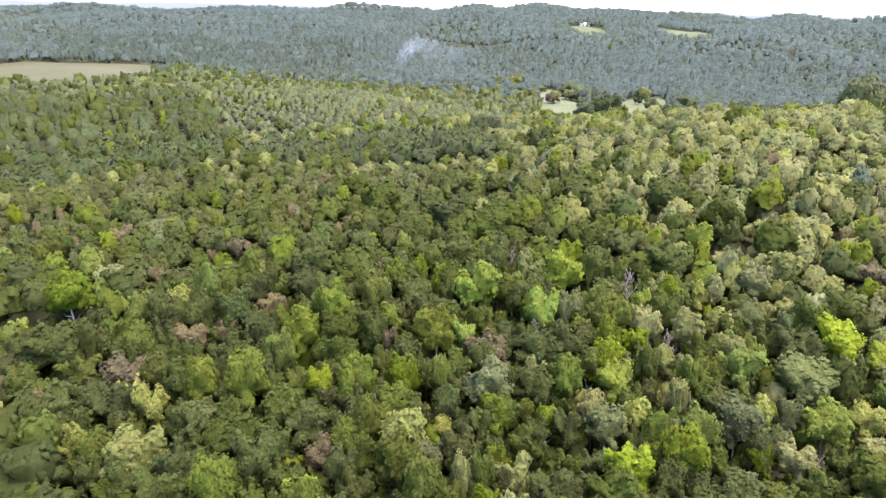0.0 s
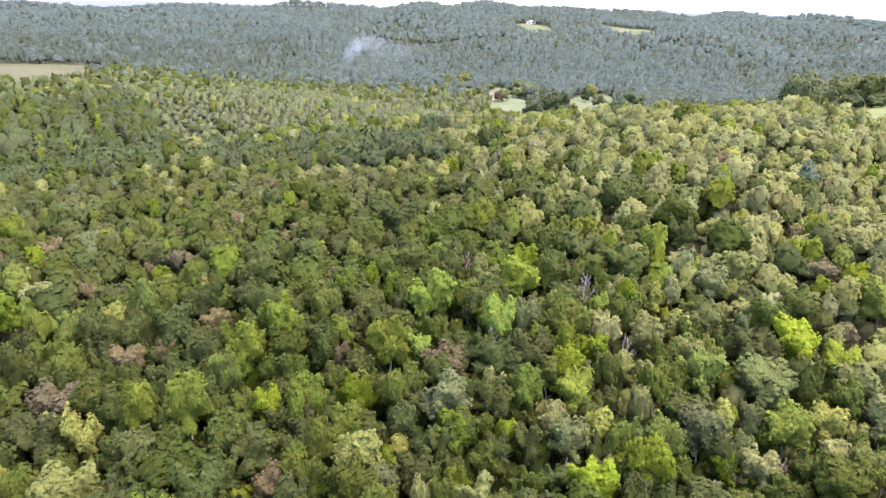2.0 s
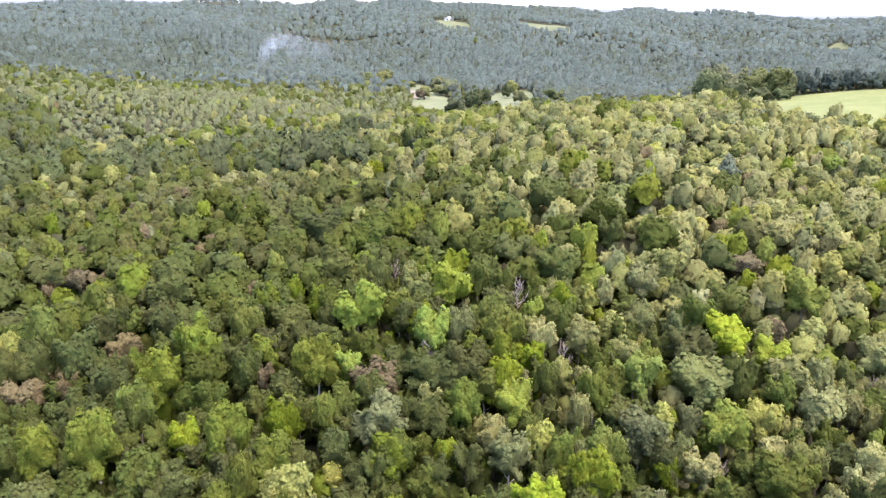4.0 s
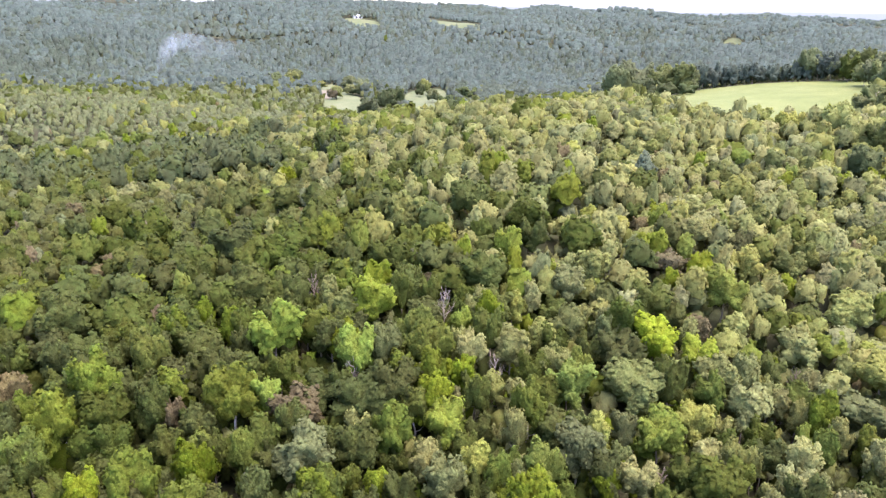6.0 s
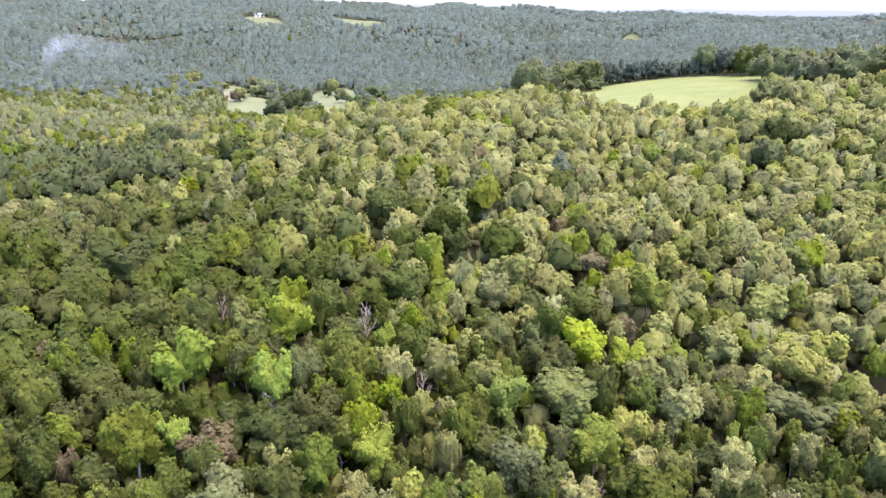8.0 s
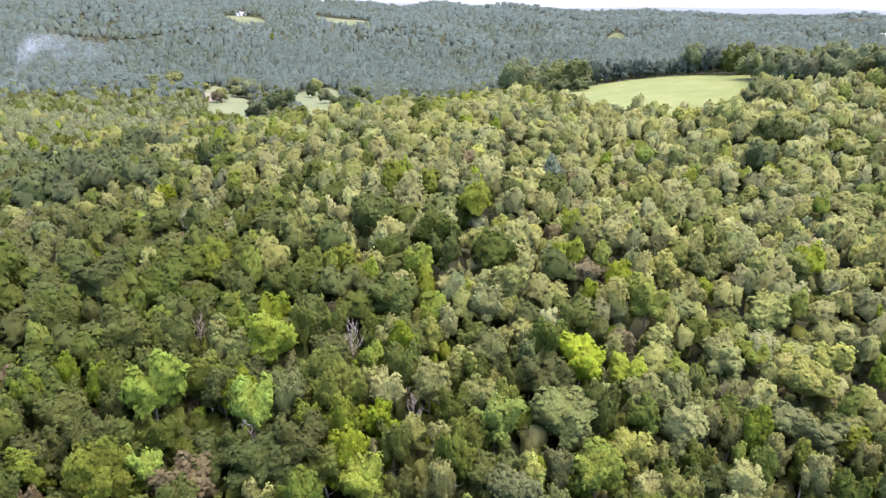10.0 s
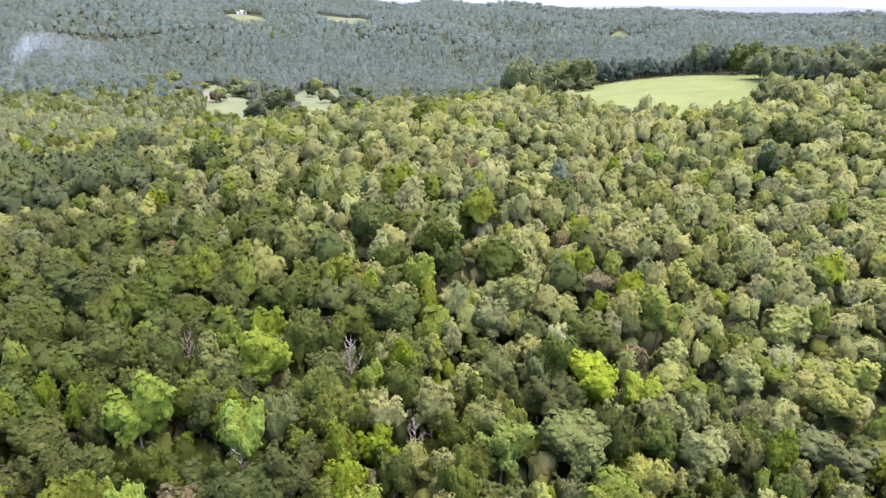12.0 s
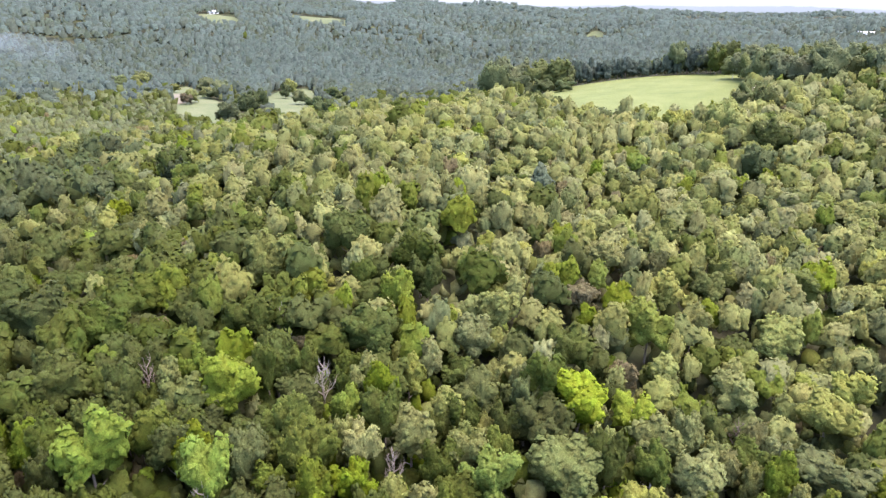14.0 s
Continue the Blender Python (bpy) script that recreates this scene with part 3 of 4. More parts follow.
def sizes(kinds, x, y):
    lo = np.array([FORMS[q][1] + FORMS[q][2] for q in KINDS])
    r1, r2 = rs.uniform(0, 1, len(kinds)), rs.uniform(0, 1, len(kinds))
    tall = (lo[kinds, 0] + (lo[kinds, 1] - lo[kinds, 0]) * r1) * rs.uniform(0.76, 1.17, len(kinds))
    wide = lo[kinds, 2] + (lo[kinds, 3] - lo[kinds, 2]) * (0.5 * r1 + 0.5 * r2)
    # most trees are slighter than the few big ones
    slight = 0.62 + 0.5 * rs.uniform(0, 1, len(kinds)) ** 1.5
    wide, tall = wide * slight, tall * (0.72 + 0.3 * slight)
    wide = np.where(kinds == KINDS.index("dark_pine"), wide * 1.5, wide)
    young = young_wood(x, y)
    old = old_wood(x, y)
    swell = 0.86 + 0.28 * soft_noise(x, y, 55, 11)
    tall = tall * swell * (1 - 0.2 * young + 0.22 * old)
    r, az = np.hypot(x - 14.5, y - 59.5), np.degrees(np.arctan2(x - 14.5, y - 59.5))
    sill = ((az > 2) & (az < 19) & (r > 340) & (r < 640)) | ((az > -36) & (az < -14) & (r > 440) & (r < 640))
    tall = np.where(sill, tall * 0.85, tall) * (1 - 0.18 * step(np.hypot(x, y), 250, 320) * (1 - step(np.hypot(x, y), 800, 950)))
    return tall, wide * (0.9 + 0.1 * swell) * (0.96 + 0.02 * step(np.hypot(x, y), 190, 260)) * (1 + 0.5 * step(np.hypot(x, y), 1500, 2000)) * (1 - 0.2 * young - 0.05 * old)


def view_angle(x, y):
    return np.degrees(np.arctan2(x - 5, y - 20))


def joined_woods(name, x, y, shapes, label, grow=1.0, low=0.38, stature=1.0, mats=LEAF_JOINED, even=0.0, calm=0.0):
    """Far woods as one mesh: crowns of the given shapes, one a tree."""
    kinds = species(x, y)
    tall, wide = sizes(kinds, x, y)
    tall, wide = tall * stature, wide * stature ** 0.7
    tall = tall * (1 - even) + tall.mean() * even
    z = land(x, y)
    turn = rs.uniform(0, 6.28, len(x))
    pick = rs.randint(0, 4, len(x))
    tint = rs.uniform(0, 1, len(x))
    foot = np.where(open_ground(x, y, 26.0), 0.04, low)
    vs, fs, ms, ts, ns = [], [], [], [], []
    count = 0
    for kd in range(len(KINDS)):
        for v in range(4):
            sel = np.where((kinds == kd) & (pick == v))[0]
            if not len(sel):
                continue
            tm, nm, tf = shapes[KINDS[kd]][v]
            c, s = np.cos(turn[sel])[:, None], np.sin(turn[sel])[:, None]
            w, h = (wide[sel] * grow)[:, None], tall[sel][:, None]
            px = (tm[None, :, 0] * c - tm[None, :, 1] * s) * w + x[sel][:, None]
            py = (tm[None, :, 0] * s + tm[None, :, 1] * c) * w + y[sel][:, None]
            ft = foot[sel][:, None]
            pz = tm[None, :, 2] * h * (1 - ft) + h * ft + z[sel][:, None]
            vs.append(np.stack([px, py, pz], 2).reshape(-1, 3))
            ns.append(np.stack([nm[None, :, 0] * c - nm[None, :, 1] * s, nm[None, :, 0] * s + nm[None, :, 1] * c, np.broadcast_to(nm[None, :, 2], px.shape)], 2).reshape(-1, 3))
            fs.append((tf[None] + (count + len(tm) * np.arange(len(sel)))[:, None, None]).reshape(-1, 3))
            count += len(tm) * len(sel)
            ms.append(np.full(len(sel) * len(tf), kd, np.int32))
            ts.append(np.repeat(tint[sel], len(tm)))
    me = mesh_from(name, np.concatenate(vs), np.concatenate(fs), [mats[q] for q in KINDS], True)
    soften(me, unit(np.concatenate(ns) + np.array([0, 0, calm])))
    me.polygons.foreach_set("material_index", np.concatenate(ms))
    me.attributes.new("tree_tint", "FLOAT", "POINT").data.foreach_set("value", np.concatenate(ts).astype(np.float32))
    return tagged(new(name, me), label, "woods", kind="stuff")


def shape_set(boughs, sub, leaves, base, low=-0.5, dome=0.8):
    return {kd: [crown_shape(base + 37 * q + v, FORMS[kd][0], boughs, sub, leaves, low, dome) for v in range(4)] for q, kd in enumerate(KINDS)}


POPLARS = [(-26, 163, 21.5, 10.0), (-16, 169, 20.1, 8.6), (-40, 132, 20.9, 9.6), (-32, 153, 20.1, 8.8), (-7, 134, 19.2, 7.8), (-50, 133, 18.8, 7.4), (-96, 169, 21.8, 12.2), (-17, 131, 20.7, 9.4), (1, 138, 16.2, 5.3), (0, 153, 20.6, 10.2), (42, 159, 20.6, 10.5), (61, 169, 18.8, 7.4)]
MAPLES = [(10, 172, 20.5, 12.0), (26, 160, 20.5, 8.6), (35, 181, 18.0, 11.0), (6, 155, 15.8, 7.4), (37, 112, 17.0, 9.0), (48, 152, 16.9, 8.8), (40, 139, 16.4, 8.2), (54, 170, 15.2, 6.8), (78, 200, 16.3, 8.0), (70, 145, 18.0, 10.8), (83, 129, 17.5, 9.8), (98, 155, 18.2, 12.0), (131, 171, 18.6, 12.2), (108, 150, 17.4, 9.6)]
YELLOWING = [(-68, 172, 14.8, 7.2), (-69, 115, 14.9, 7.4), (-59, 128, 15.5, 7.8), (-65, 132, 15.1, 7.6), (-6, 118, 17.3, 10.6), (15, 108, 15.6, 8.2), (34, 131, 14.5, 7.0), (54, 149, 13.9, 6.2), (58, 145, 14.9, 7.4), (94, 132, 16.2, 9.0), (69, 175, 14.6, 7.0), (23, 142, 13.9, 6.4), (137, 197, 17.3, 11.6), (145, 182, 17.5, 12.0), (146, 171, 15.2, 8.8), (150, 135, 17.0, 12.5), (137, 149, 16.1, 10.8), (164, 139, 16.1, 11.2), (162, 158, 16.8, 13.0), (42, 128, 15.3, 7.8)]
SILVERS = [(11, 135, 17.2, 10.8), (0, 113, 14.9, 7.6), (33, 161, 19.0, 8.0), (64, 128, 17.2, 10.8), (85, 141, 18.0, 14.5), (35, 124, 15.6, 8.6), (-47, 121, 15.5, 8.2), (134, 123, 18.0, 16.0), (26, 182, 16.2, 9.2), (80, 165, 15.7, 8.6)]
BROWNS = [(112, 733, 11.5, 11.0), (12, 151, 14.0, 10.8), (-69, 141, 14.1, 11.0), (-44, 172, 12.9, 8.2), (-21, 115, 12.6, 7.8), (124, 188, 13.0, 9.0), (-61, 158, 13.2, 8.6), (117, 163, 12.2, 7.0), (-63, 207, 12.1, 7.0), (-100, 211, 13.6, 9.2), (-83, 131, 12.5, 7.6)]
OAKS = [(-67, 127, 17.2, 10.6), (-39, 113, 18.0, 13.2), (15, 210, 17.4, 12.2), (21, 196, 16.6, 10.4), (5, 196, 16.9, 11.4), (43, 202, 17.0, 11.0), (-89, 148, 18.5, 13.6), (-15, 127, 16.8, 9.2), (25, 148, 17.0, 12.4), (106, 170, 17.9, 11.2), (75, 225, 18.6, 12.4), (87, 202, 17.6, 9.8), (-21, 240, 18.0, 14.6), (3, 219, 18.6, 13.0), (-8, 207, 17.0, 9.8), (66, 187, 18.0, 12.4), (89, 210, 18.0, 12.8), (-31, 125, 17.3, 9.2), (87, 153, 18.0, 12.0), (-37, 192, 17.7, 11.0), (47, 334, 18.3, 12.0)]
HICKORIES = [(107, 143, 16.8, 10.6), (108, 133, 17.0, 10.8), (53, 226, 17.8, 14.4), (98, 186, 16.4, 10.0), (-55, 111, 17.2, 12.0), (-90, 182, 16.2, 9.8), (87, 180, 16.2, 9.6), (62, 159, 16.4, 9.8)]
PINES = [(168, 203, 16.0, 10.8), (161, 180, 16.0, 10.6), (186, 173, 16.5, 14.0), (170, 184, 14.6, 8.4), (152, 192, 14.9, 8.8)]
BLUE_PINES = [(148, 240, 18.0, 13.5)]
FIELD_PINES = [(363, 507, 23.5, 12.4), (376, 515, 20.1, 15.6), (386, 508, 19.6, 11.2), (384, 488, 18.0, 15.2), (391, 482, 16.1, 11.1), (395, 478, 16.3, 14.9), (403, 479, 14.5, 16.4), (420, 482, 14.5, 10.1), (415, 458, 14.5, 11.4), (432, 467, 14.5, 10.2)]
HEDGE_OAKS = [(369, 502, 19.7, 8.2), (381, 514, 17.8, 12.2), (376, 500, 16.0, 12.3), (384, 494, 15.7, 9.3), (393, 503, 15.2, 10.6), (397, 498, 16.6, 10.7), (402, 491, 13.7, 9.5), (405, 489, 15.5, 10.3), (416, 484, 13.1, 10.1), (406, 470, 13.1, 10.0), (413, 464, 13.1, 8.1), (421, 472, 13.1, 8.0), (429, 468, 13.1, 10.0), (419, 458, 13.1, 9.8), (422, 453, 13.1, 8.3), (436, 460, 13.1, 10.0), (437, 467, 20.9, 14.7), (430, 451, 18.9, 11.9), (442, 461, 21.9, 15.5), (431, 440, 21.2, 13.6), (441, 452, 18.6, 14.4), (449, 445, 17.5, 13.4), (443, 430, 19.7, 14.1), (451, 428, 20.3, 14.2), (459, 438, 16.7, 11.3)]
EDGE_OLIVES = [(424, 457, 24.6, 18.8), (436, 437, 19.0, 18.7), (455, 442, 23.5, 17.6), (407, 377, 22.6, 22.4), (384, 349, 22.2, 16.7), (419, 374, 22.4, 18.0), (384, 335, 20.7, 15.6), (391, 331, 17.8, 21.6), (397, 327, 18.5, 14.4), (395, 315, 22.6, 21.5), (433, 343, 22.4, 15.0), (436, 337, 20.8, 23.7), (417, 302, 18.7, 16.6), (455, 325, 15.8, 18.9), (410, 290, 22.2, 18.0)]
EDGE_SILVERS = [(428, 372, 19.1, 16.6), (427, 356, 18.6, 14.9), (428, 349, 21.6, 14.3), (409, 316, 14.9, 17.3), (413, 311, 15.3, 15.9), (450, 334, 18.3, 14.7), (460, 320, 16.5, 16.5)]
FIELD_OAKS = [(429, 423, 21.1, 14.2), (445, 427, 22.7, 15.5), (439, 412, 18.9, 16.1), (272, 252, 18.2, 15.0)]
FIELD_SILVERS = [(325, 306, 16.3, 16.0), (319, 293, 16.0, 12.6), (333, 490, 25.2, 28.5), (321, 490, 22.2, 22.7), (406, 388, 15, 16.7), (398, 367, 17.2, 16.9), (314, 303, 12, 11.3)]
FIELD_MAPLES = [(248, 298, 13.3, 11.6), (253, 289, 12, 10.3), (260, 290, 12.3, 9.9), (267, 281, 14.7, 9.3), (267, 271, 20.2, 14.8), (268, 263, 19, 15.2), (258, 269, 14.8, 11.2)]
LONE_OAKS = [(246, 237, 16.8, 14.2), (48, 332, 14, 11)]
CLUMP_OLIVES = [(146, 824, 17.0, 21.0), (158, 807, 15.5, 19.0), (168, 786, 14.0, 17.0), (92, 887, 21.0, 22.0), (65, 849, 16.0, 19.0), (210, 711, 14.5, 14.0), (313, 512, 31.6, 28.0), (297, 511, 29.6, 23.8), (346, 489, 18.9, 15.9)]
PASTURE_OAKS = [(302, 481, 17.0, 18.4), (311, 468, 11.6, 18.2), (326, 464, 8.2, 15.8), (127, 629, 18.3, 18.9), (151, 665, 20.6, 19.2), (164, 677, 19.5, 17.4), (204, 619, 16.5, 19.3), (213, 768, 17, 12.6), (215, 684, 10.6, 15.7), (243, 700, 17.6, 19.8), (144, 769, 11.7, 16), (89, 792, 10.5, 15.1)]
PASTURE_HICKORIES = [(137, 780, 11.7, 15), (85, 837, 19, 20), (118, 743, 12.8, 13), (118, 844, 10, 12.2), (225, 790, 18.2, 14.3), (161, 796, 11.5, 16.7)]
MARKS = {"poplar": POPLARS, "maple": MAPLES, "yellowing": YELLOWING, "silver": SILVERS, "brown": BROWNS, "oak": OAKS, "hickory": HICKORIES, "pine": PINES, "blue_pine": BLUE_PINES, "hazy_oak": HEDGE_OAKS, "scrub": CLUMP_OLIVES + EDGE_OLIVES, "dark_pine": FIELD_PINES, "dark_oak": PASTURE_OAKS + LONE_OAKS}
MARKS["oak"] = OAKS + FIELD_OAKS
MARKS["silver"] = SILVERS + FIELD_SILVERS + EDGE_SILVERS
MARKS["yellowing"] = YELLOWING + FIELD_MAPLES
MARKS["hickory"] = HICKORIES + PASTURE_HICKORIES
DEAD = [(25, 157, 17.5, 9.0), (21, 189, 19.0, 8.6), (52, 178, 18.0, 8.8), (77, 119, 15.0, 8.6), (57, 156, 14.5, 8.0), (129, 141, 14.6, 7.0), (50, 199, 17.0, 6.0)]
TAKEN = np.array([(mx, my, mw) for rows in MARKS.values() for mx, my, _, mw in rows] + [(mx, my, mw * 0.3) for mx, my, _, mw in DEAD])


def free(x, y, room=2.0):
    ok = np.ones(len(x), bool)
    for mx, my, mw in TAKEN:
        ok &= (x - mx) ** 2 + (y - my) ** 2 > (0.5 * mw * 0.72 + room) ** 2
    return ok


for kd, rows in MARKS.items():
    for q, (mx, my, mt, mw) in enumerate(rows):
        tree(kd, mx, my, mt, mw, 73 * q, q, 0.06 if my > 225 else CROWN_FOOT)

BARE = []
for v, wood in enumerate((BARK_DEAD, BARK_GREY)):
    BARE.append([trunk_mesh("trunk", 400 + v, wood, 0, True)] + [branch_mesh(410 + v, wood, q, 14) for q in range(14)])


def dead_tree(x, y, tall, wide, turn, v):
    top = new("dead_tree")
    top.empty_display_size = 0.5
    top.matrix_basis = pose(x, y, height(x, y) - 0.1, 0, 0, turn)
    tagged(top, ("leafless dead tree with pale bleached branches", "leafless dead tree with grey-brown twigs")[v % 2], "tree", "dead trees of the wood")
    for me in BARE[v % 2]:
        p = new(me.name.split(".")[0], me)
        p.parent, p.scale = top, (wide * 1.15, wide * 1.15, tall)
    return top


for q, (mx, my, mt, mw) in enumerate(DEAD):
    dead_tree(mx, my, mt, mw, 61 * q, q)

NEAR_EDGE, MIDDLE_EDGE, FAR_EDGE = 168.0, 300.0, 760.0
# bushes in the gaps farther up the hill
x, y = scatter(-300, 420, -60, 520, 5.6)
d = np.hypot(x - 8, y - 25)
keep = (d > NEAR_EDGE + 20) & (d < MIDDLE_EDGE + 170) & (np.abs(view_angle(x, y) - 11) < 45) & ~open_ground(x, y)
joined_woods("hill_undergrowth", x[keep], y[keep], shape_set(4, 2, (), 5600, 0.0), "low green saplings and bushes between the hill trees", 1.25, 0.0, 0.42)
# single trees, nearest first
x, y = stand(-190, 215, 30, 240)
d = np.hypot(x - 8, y - 25)
keep = (d < NEAR_EDGE) & (d > 62) & (np.abs(view_angle(x, y) - 11) < 52) & ~open_ground(x, y) & free(x, y)
x, y = x[keep], y[keep]
kd = species(x, y)
tall, wide = sizes(kd, x, y)
for q in range(len(x)):
    tree(KINDS[kd[q]], x[q], y[q], tall[q], wide[q], rs.uniform(0, 360), q)

x, y = scatter(-190, 215, -40, 240, 4.0)
d = np.hypot(x - 8, y - 25)
keep = (d < NEAR_EDGE + 20) & ((np.abs(view_angle(x, y) - 11) < 58) | (d < 62))
joined_woods("undergrowth", x[keep], y[keep], shape_set(4, 2, ((14, 0.15, 4),), 5000, -0.2), "low green saplings and bushes under the trees", 1.25, 0.0, 0.42)

x, y = stand(-300, 420, -60, 420)
d, va = np.hypot(x - 8, y - 25), view_angle(x, y)
keep = (d >= NEAR_EDGE) & (d < MIDDLE_EDGE) & (np.abs(va - 12) < 58) & ~open_ground(x, y) & free(x, y)
joined_woods("near_hill_woods", x[keep], y[keep], shape_set(9, 2, ((74, 0.094, 4), (22, 0.055, 3)), 1000, -0.25, 0.3), "dense mixed green woodland covering the near hill", 1.1, 0.36, 1.0, LEAF_JOINED, 0.04, 0.35)

xa, ya = scatter(-800, 900, 0, 860, 6.2)
xb, yb = scatter(-800, 900, 0, 860, 6.6)
xc, yc = scatter(-400, 400, 0, 860, 5.0)
a, b, c = (old_wood(xa, ya) < 0.5) & (young_wood(xa, ya) < 0.5), old_wood(xb, yb) >= 0.5, young_wood(xc, yc) >= 0.5
x, y = np.concatenate([xa[a], xb[b], xc[c]]), np.concatenate([ya[a], yb[b], yc[c]])
d, va = np.hypot(x - 8, y - 25), view_angle(x, y)
keep = (d >= MIDDLE_EDGE) & (d < FAR_EDGE) & (np.abs(va - 13) < 55) & ~open_ground(x, y) & free(x, y)
x, y, d = x[keep], y[keep], d[keep]
hither = d < 470
joined_woods("crest_woods", x[hither], y[hither], shape_set(8, 2, ((50, 0.1, 4),), 2600, -0.25, 0.3), "dense mixed woodland round the hill crests", 1.16, 0.28, 1.0, LEAF_JOINED, 0.05, 0.45)
joined_woods("valley_woods", x[~hither], y[~hither], shape_set(7, 1, ((17, 0.16, 3),), 2000, -0.4, 0.5), "dense mixed woodland on the hills across the valley", 1.2, 0.12, 1.0, LEAF_JOINED, 0.1, 0.5)

x, y = scatter(-1200, 1200, 0, 1200, 7.9)
d, va = np.hypot(x - 8, y - 25), view_angle(x, y)
keep = (d >= FAR_EDGE) & (d < 1200) & (np.abs(va - 13) < 52) & ~open_ground(x, y)
# haze sits in these leaf colours; upturned normals weaken the shade
joined_woods("hillside_woods", x[keep], y[keep], shape_set(6, 1, ((11, 0.18, 3),), 3000, -0.2, 1.0), "woodland on the far valley side with haze painted in grey-green", 1.2, 0.0, 0.95, LEAF_FAR, 0.2, 1.0)

parts_x, parts_y = [], []
for lo, hi, gap in ((1200, 1800, 10.6), (1800, 2900, 22.0)):
    x, y = scatter(-hi, hi, 0, hi, gap)
    d, va = np.hypot(x - 8, y - 25), view_angle(x, y)
    keep = (d >= lo) & (d < hi) & (np.abs(va - 13) < 52) & ~open_ground(x, y)
    parts_x.append(x[keep]), parts_y.append(y[keep])
x, y = np.concatenate(parts_x), np.concatenate(parts_y)
joined_woods("distant_woods", x, y, shape_set(4, 1, ((3, 0.24, 3),), 3500, 0.1, 1.0), "woodland on distant hills with haze painted in grey-green", 1.45, 0.0, 0.85, LEAF_FAR, 0.2, 0.9)

# the same woods go on below, around and behind
for name, gap, lo, hi, shapes, grow, label in (
        ("nearby_woods", 5.6, 0, 150, shape_set(9, 2, ((46, 0.095, 4), (20, 0.055, 3)), 4000, -0.3, 0.4), 1.12, "mixed green woodland under the start of the flight"),
        ("surrounding_woods", 12.0, 150, 520, shape_set(6, 2, ((12, 0.17, 3),), 4500, -0.3), 1.5, "mixed green woodland running on all around")):
    x, y = scatter(-hi, hi, -hi, hi, gap)
    d, va = np.hypot(x - 8, y - 25), view_angle(x, y)
    keep = (d >= lo) & (d < hi) & ((np.abs(va - 12) >= 51) | (d <= 62)) & ~open_ground(x, y)
    joined_woods(name, x[keep], y[keep], shapes, label, grow)

# ---- the farthest ridges: haze is put in as a blue-grey glow ----


def haze_glow(name, colour, power):
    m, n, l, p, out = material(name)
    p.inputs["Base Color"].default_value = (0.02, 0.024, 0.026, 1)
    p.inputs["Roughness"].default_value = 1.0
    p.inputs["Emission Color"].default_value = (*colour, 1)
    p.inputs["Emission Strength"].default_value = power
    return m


def ridge(radius, low, high, seed, mat, label):
    q = np.random.RandomState(seed)
    a = np.radians(np.linspace(-75, 95, 400))
    top = np.full(400, float(high))
    for f in range(1, 16):
        top += q.uniform(-1, 1) * 16 / (1 + f) * np.sin(a * f * 3.1 + q.uniform(0, 6.28))
    top += q.uniform(-1.5, 1.5, 400)
    px, py = np.sin(a) * radius, np.cos(a) * radius
    back = 1.08
    v = np.concatenate([np.stack([px, py, np.full(400, low)], 1), np.stack([px, py, top], 1), np.stack([px * back, py * back, np.full(400, low)], 1)])
    j = np.arange(399)
    f = np.concatenate([np.stack([j, j + 1, j + 401, j + 400], 1), np.stack([j + 400, j + 401, j + 801, j + 800], 1)])
    return tagged(new("backdrop", mesh_from("backdrop", v, f, [mat])), label, "hills", kind="structure")


ridge(3100, 20, 84, 3, haze_glow("far_ridge_haze", (0.30, 0.36, 0.42), 0.22), "distant wooded ridge on the horizon with blue-grey haze painted as a glow")
ridge(4200, 20, 96, 8, haze_glow("farthest_ridge_haze", (0.52, 0.58, 0.63), 0.195), "faint ridge along the skyline with pale blue haze painted as a glow")

# ---- smoke drifting up out of the valley woods ----
m, n, l, p, out = material("thin_smoke")
geo = n.new("ShaderNodeNewGeometry")
wisps = noise_out(n, l, 0.07, 3.0, 0.55, geo.outputs["Position"])
body = n.new("ShaderNodeAttribute")
body.attribute_name = "smoke_body"
patchy = n.new("ShaderNodeMapRange")
patchy.inputs["From Min"].default_value, patchy.inputs["From Max"].default_value = 0.35, 0.7
patchy.inputs["To Min"].default_value, patchy.inputs["To Max"].default_value = 0.25, 1.0
l.new(wisps, patchy.inputs[0])
thin = n.new("ShaderNodeMath")
thin.operation = "MULTIPLY"
l.new(patchy.outputs[0], thin.inputs[0])
l.new(body.outputs["Fac"], thin.inputs[1])
clear = n.new("ShaderNodeBsdfTransparent")
front, rear, grey = n.new("ShaderNodeBsdfDiffuse"), n.new("ShaderNodeBsdfTranslucent"), n.new("ShaderNodeAddShader")
front.inputs["Color"].default_value = rear.inputs["Color"].default_value = (0.42, 0.45, 0.49, 1)
l.new(front.outputs[0], grey.inputs[0])
l.new(rear.outputs[0], grey.inputs[1])
veil = n.new("ShaderNodeMixShader")
l.new(thin.outputs[0], veil.inputs[0])
l.new(clear.outputs[0], veil.inputs[1])
l.new(grey.outputs[0], veil.inputs[2])
l.new(veil.outputs[0], out.inputs["Surface"])
SMOKE = m


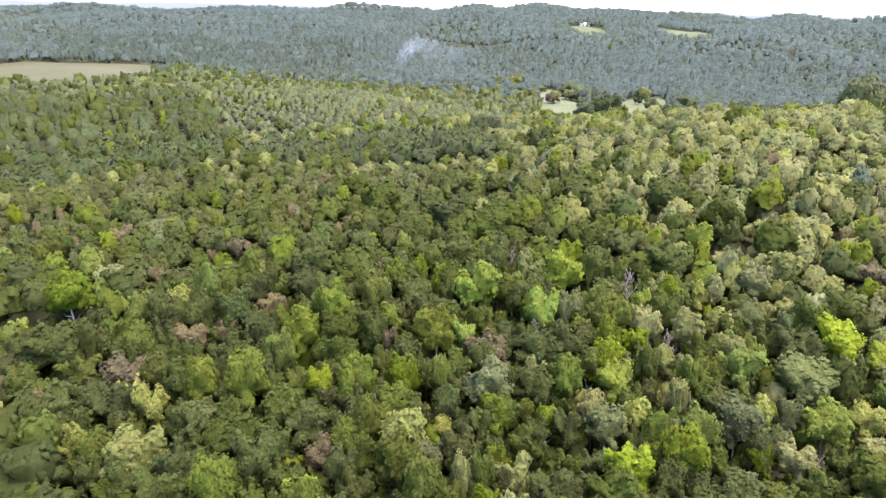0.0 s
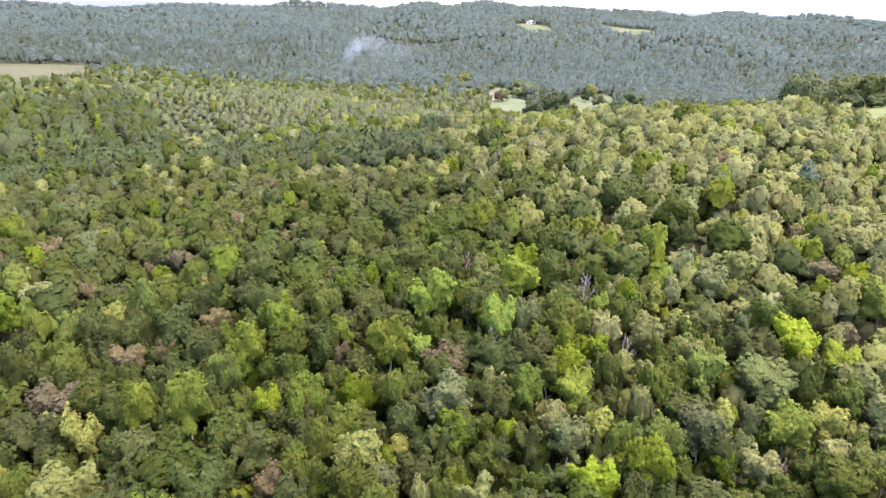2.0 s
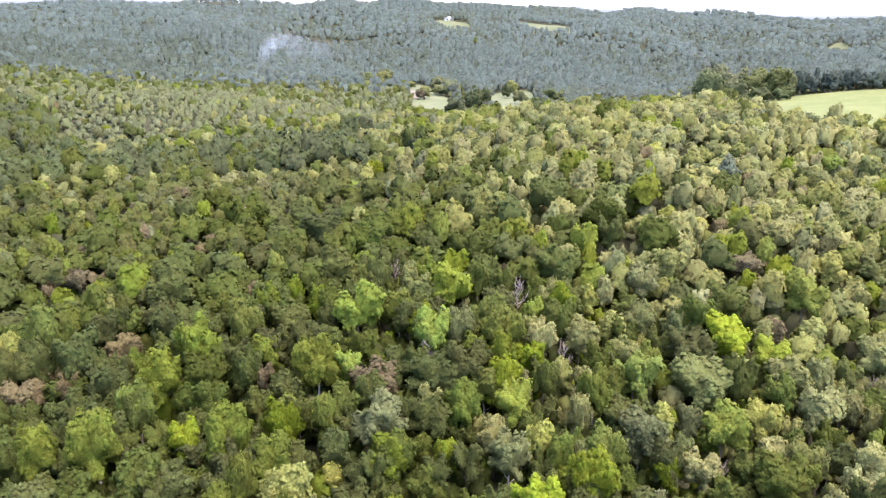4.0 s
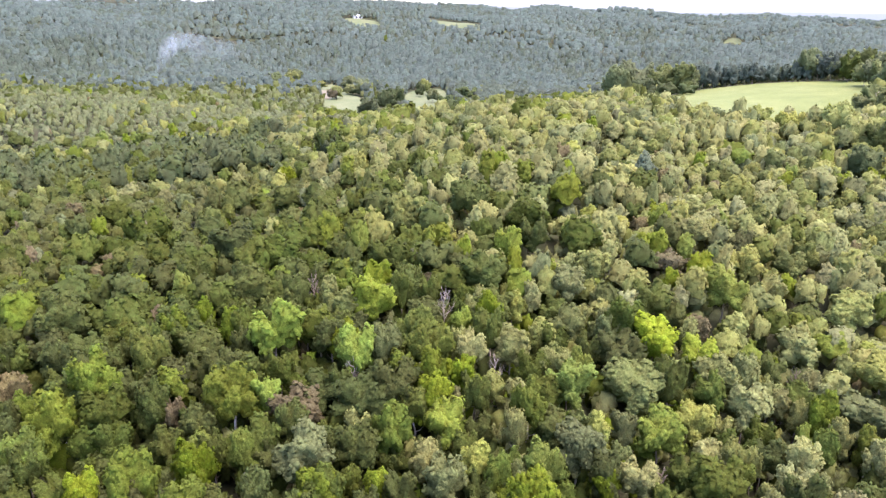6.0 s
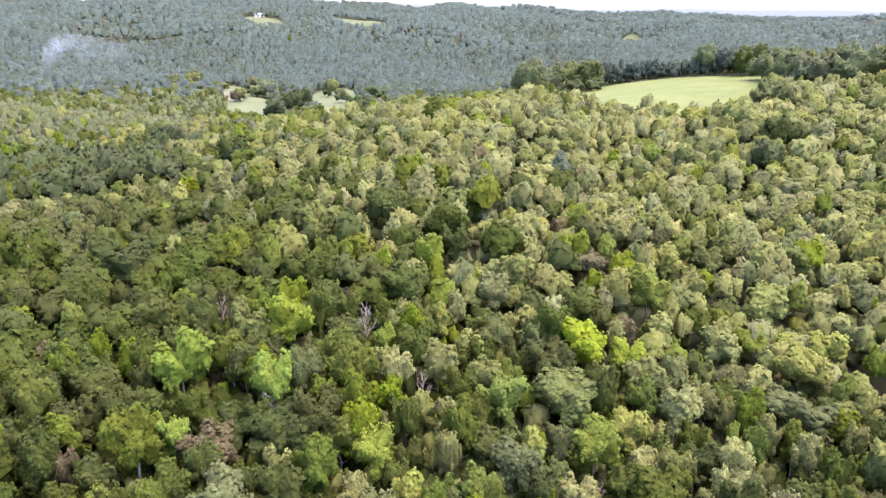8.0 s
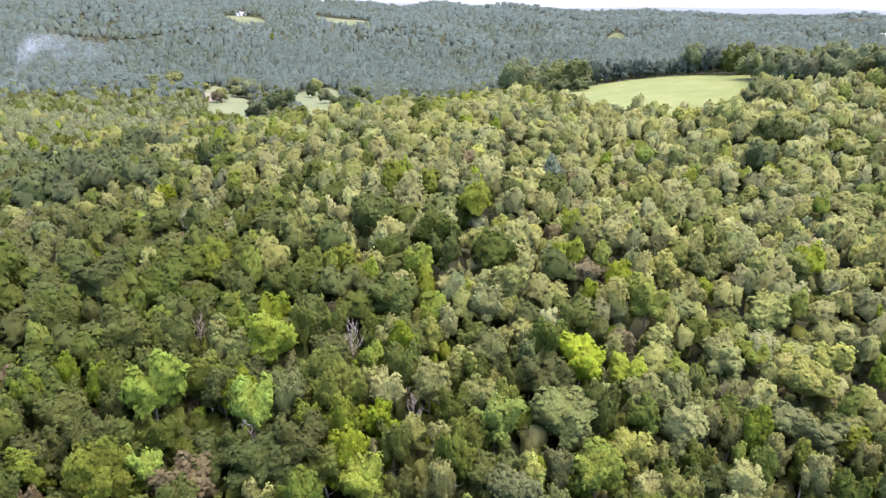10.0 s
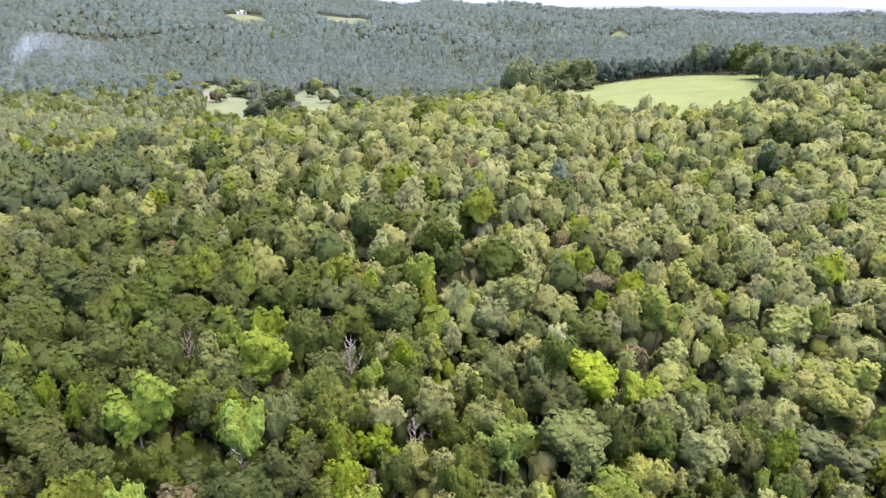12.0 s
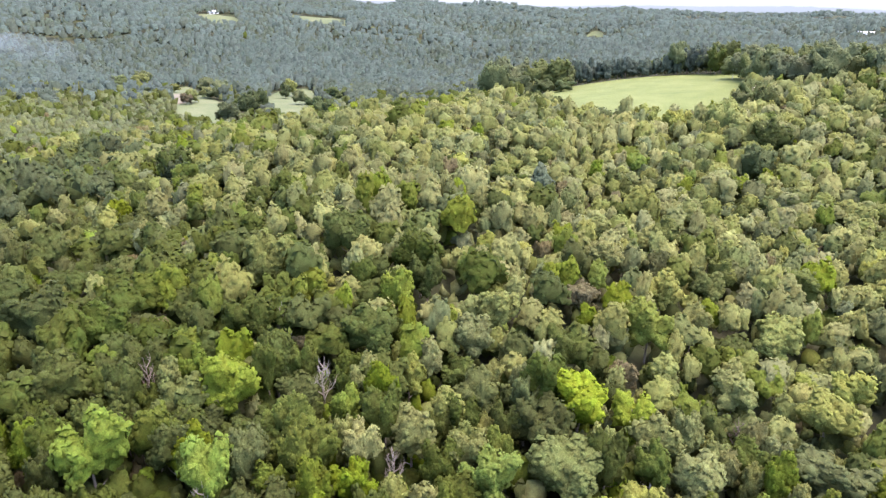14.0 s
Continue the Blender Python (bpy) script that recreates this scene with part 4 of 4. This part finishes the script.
def puff(seed, size, strength):
    """One billow: a bowed veil that thins out to nothing at its rim."""
    q = np.random.RandomState(seed)
    d, f = BALLS[4]
    keep = d[f].mean(1)[:, 1] < 0.02
    used, f = np.unique(f[keep], return_inverse=True)
    d = d[used]
    v = d * np.array([[0.85 + 0.35 * noise.noise(Vector(p) * 1.3 + Vector((seed, 0, 0)))] for p in d]) * np.array(size)
    me = mesh_from("puff", v, f.reshape(-1, 3), [SMOKE], True)
    me.attributes.new("smoke_body", "FLOAT", "POINT").data.foreach_set("value", (0.75 * strength * np.clip(-d[:, 1], 0, 1) ** 1.6).astype(np.float32))
    return me


plume = new("smoke_plume")
plume.matrix_basis = pose(-43, 722, height(-43, 722))
tagged(plume, "thin pale grey smoke rising from the valley woods", "smoke")
for q, (px, pz, sx, sz, st) in enumerate([(-1, 29, 4, 8, 0.2), (3, 37, 6, 9, 0.24), (9, 44, 9, 10, 0.22), (17, 49, 12, 10, 0.17), (29, 50, 15, 10, 0.12), (30, 40, 14, 10, 0.1), (46, 46, 20, 11, 0.07), (60, 40, 22, 11, 0.05)]):
    pf = new("puff", puff(20 + q, (sx, sx * 0.6, sz), st))
    pf.parent, pf.location = plume, (px, 3 * (q % 3), pz)

# ---- farm buildings on the ridges ----
WHITE_WALL, n, l, p, out = material("white_boards")
f = noise_out(n, l, 2.0, 4.0, 0.6)
l.new(ramp(n, l, f, [(0.3, (0.42, 0.42, 0.40)), (0.7, (0.55, 0.55, 0.53))]), p.inputs["Base Color"])
p.inputs["Roughness"].default_value = 0.7
METAL_ROOF, n, l, p, out = material("pale_metal_roof")
f = noise_out(n, l, 1.2, 4.0, 0.6)
l.new(ramp(n, l, f, [(0.3, (0.34, 0.36, 0.38)), (0.7, (0.46, 0.48, 0.50))]), p.inputs["Base Color"])
p.inputs["Roughness"].default_value, p.inputs["Metallic"].default_value = 0.45, 0.4
DARK_DOOR, n, l, p, out = material("dark_opening")
p.inputs["Base Color"].default_value = (0.05, 0.05, 0.055, 1)


def part(name, bm, mat, parent):
    me = bpy.data.meshes.new(name)
    bm.to_mesh(me)
    bm.free()
    me.materials.append(mat)
    ob = new(name, me)
    ob.parent = parent
    return ob


def box(cx, cy, cz, sx, sy, sz):
    bm = bmesh.new()
    bmesh.ops.create_cube(bm, size=1, matrix=Matrix.Translation((cx, cy, cz)) @ Matrix.Diagonal((sx, sy, sz, 1)))
    bmesh.ops.bevel(bm, geom=bm.edges[:], offset=0.04, segments=1, affect="EDGES")
    return bm


def barn(x, y, turn, length, width, wall, label):
    top = new("farm_barn")
    top.matrix_basis = pose(x, y, height(x, y), 0, 0, turn)
    tagged(top, label, "barn")
    part("wall", box(0, 0, wall / 2 - 0.5, length, width, wall + 1), WHITE_WALL, top)
    bm = bmesh.new()
    rise, eave = width * 0.22, 0.5
    sec = [(-width / 2 - eave, wall - 0.1), (0, wall + rise), (width / 2 + eave, wall - 0.1), (width / 2 + eave, wall + 0.12), (0, wall + rise + 0.25), (-width / 2 - eave, wall + 0.12)]
    rows = [[bm.verts.new((e * (length / 2 + eave), a, b)) for a, b in sec] for e in (-1, 1)]
    for j in range(6):
        bm.faces.new((rows[0][j], rows[0][(j + 1) % 6], rows[1][(j + 1) % 6], rows[1][j]))
    bm.faces.new(rows[0][::-1]), bm.faces.new(rows[1])
    part("roof", bm, METAL_ROOF, top)
    part("barn_door", box(length * 0.2, -width / 2 - 0.05, 1.5, 3.2, 0.12, 3.0), DARK_DOOR, top)
    part("barn_door", box(-length * 0.2, -width / 2 - 0.05, 1.5, 3.2, 0.12, 3.0), DARK_DOOR, top)
    return top


barn(1048, 706, -35, 22, 10, 3.6, "long white barn with a pale metal roof on the ridge")
barn(1022, 716, -35, 12, 9, 4.0, "small white shed beside the long barn")
barn(283, 1472, 5, 18, 10, 4.0, "white farm building by a far hilltop pasture")
barn(196, 1722, 10, 16, 10, 5.0, "white house on a far wooded ridge")
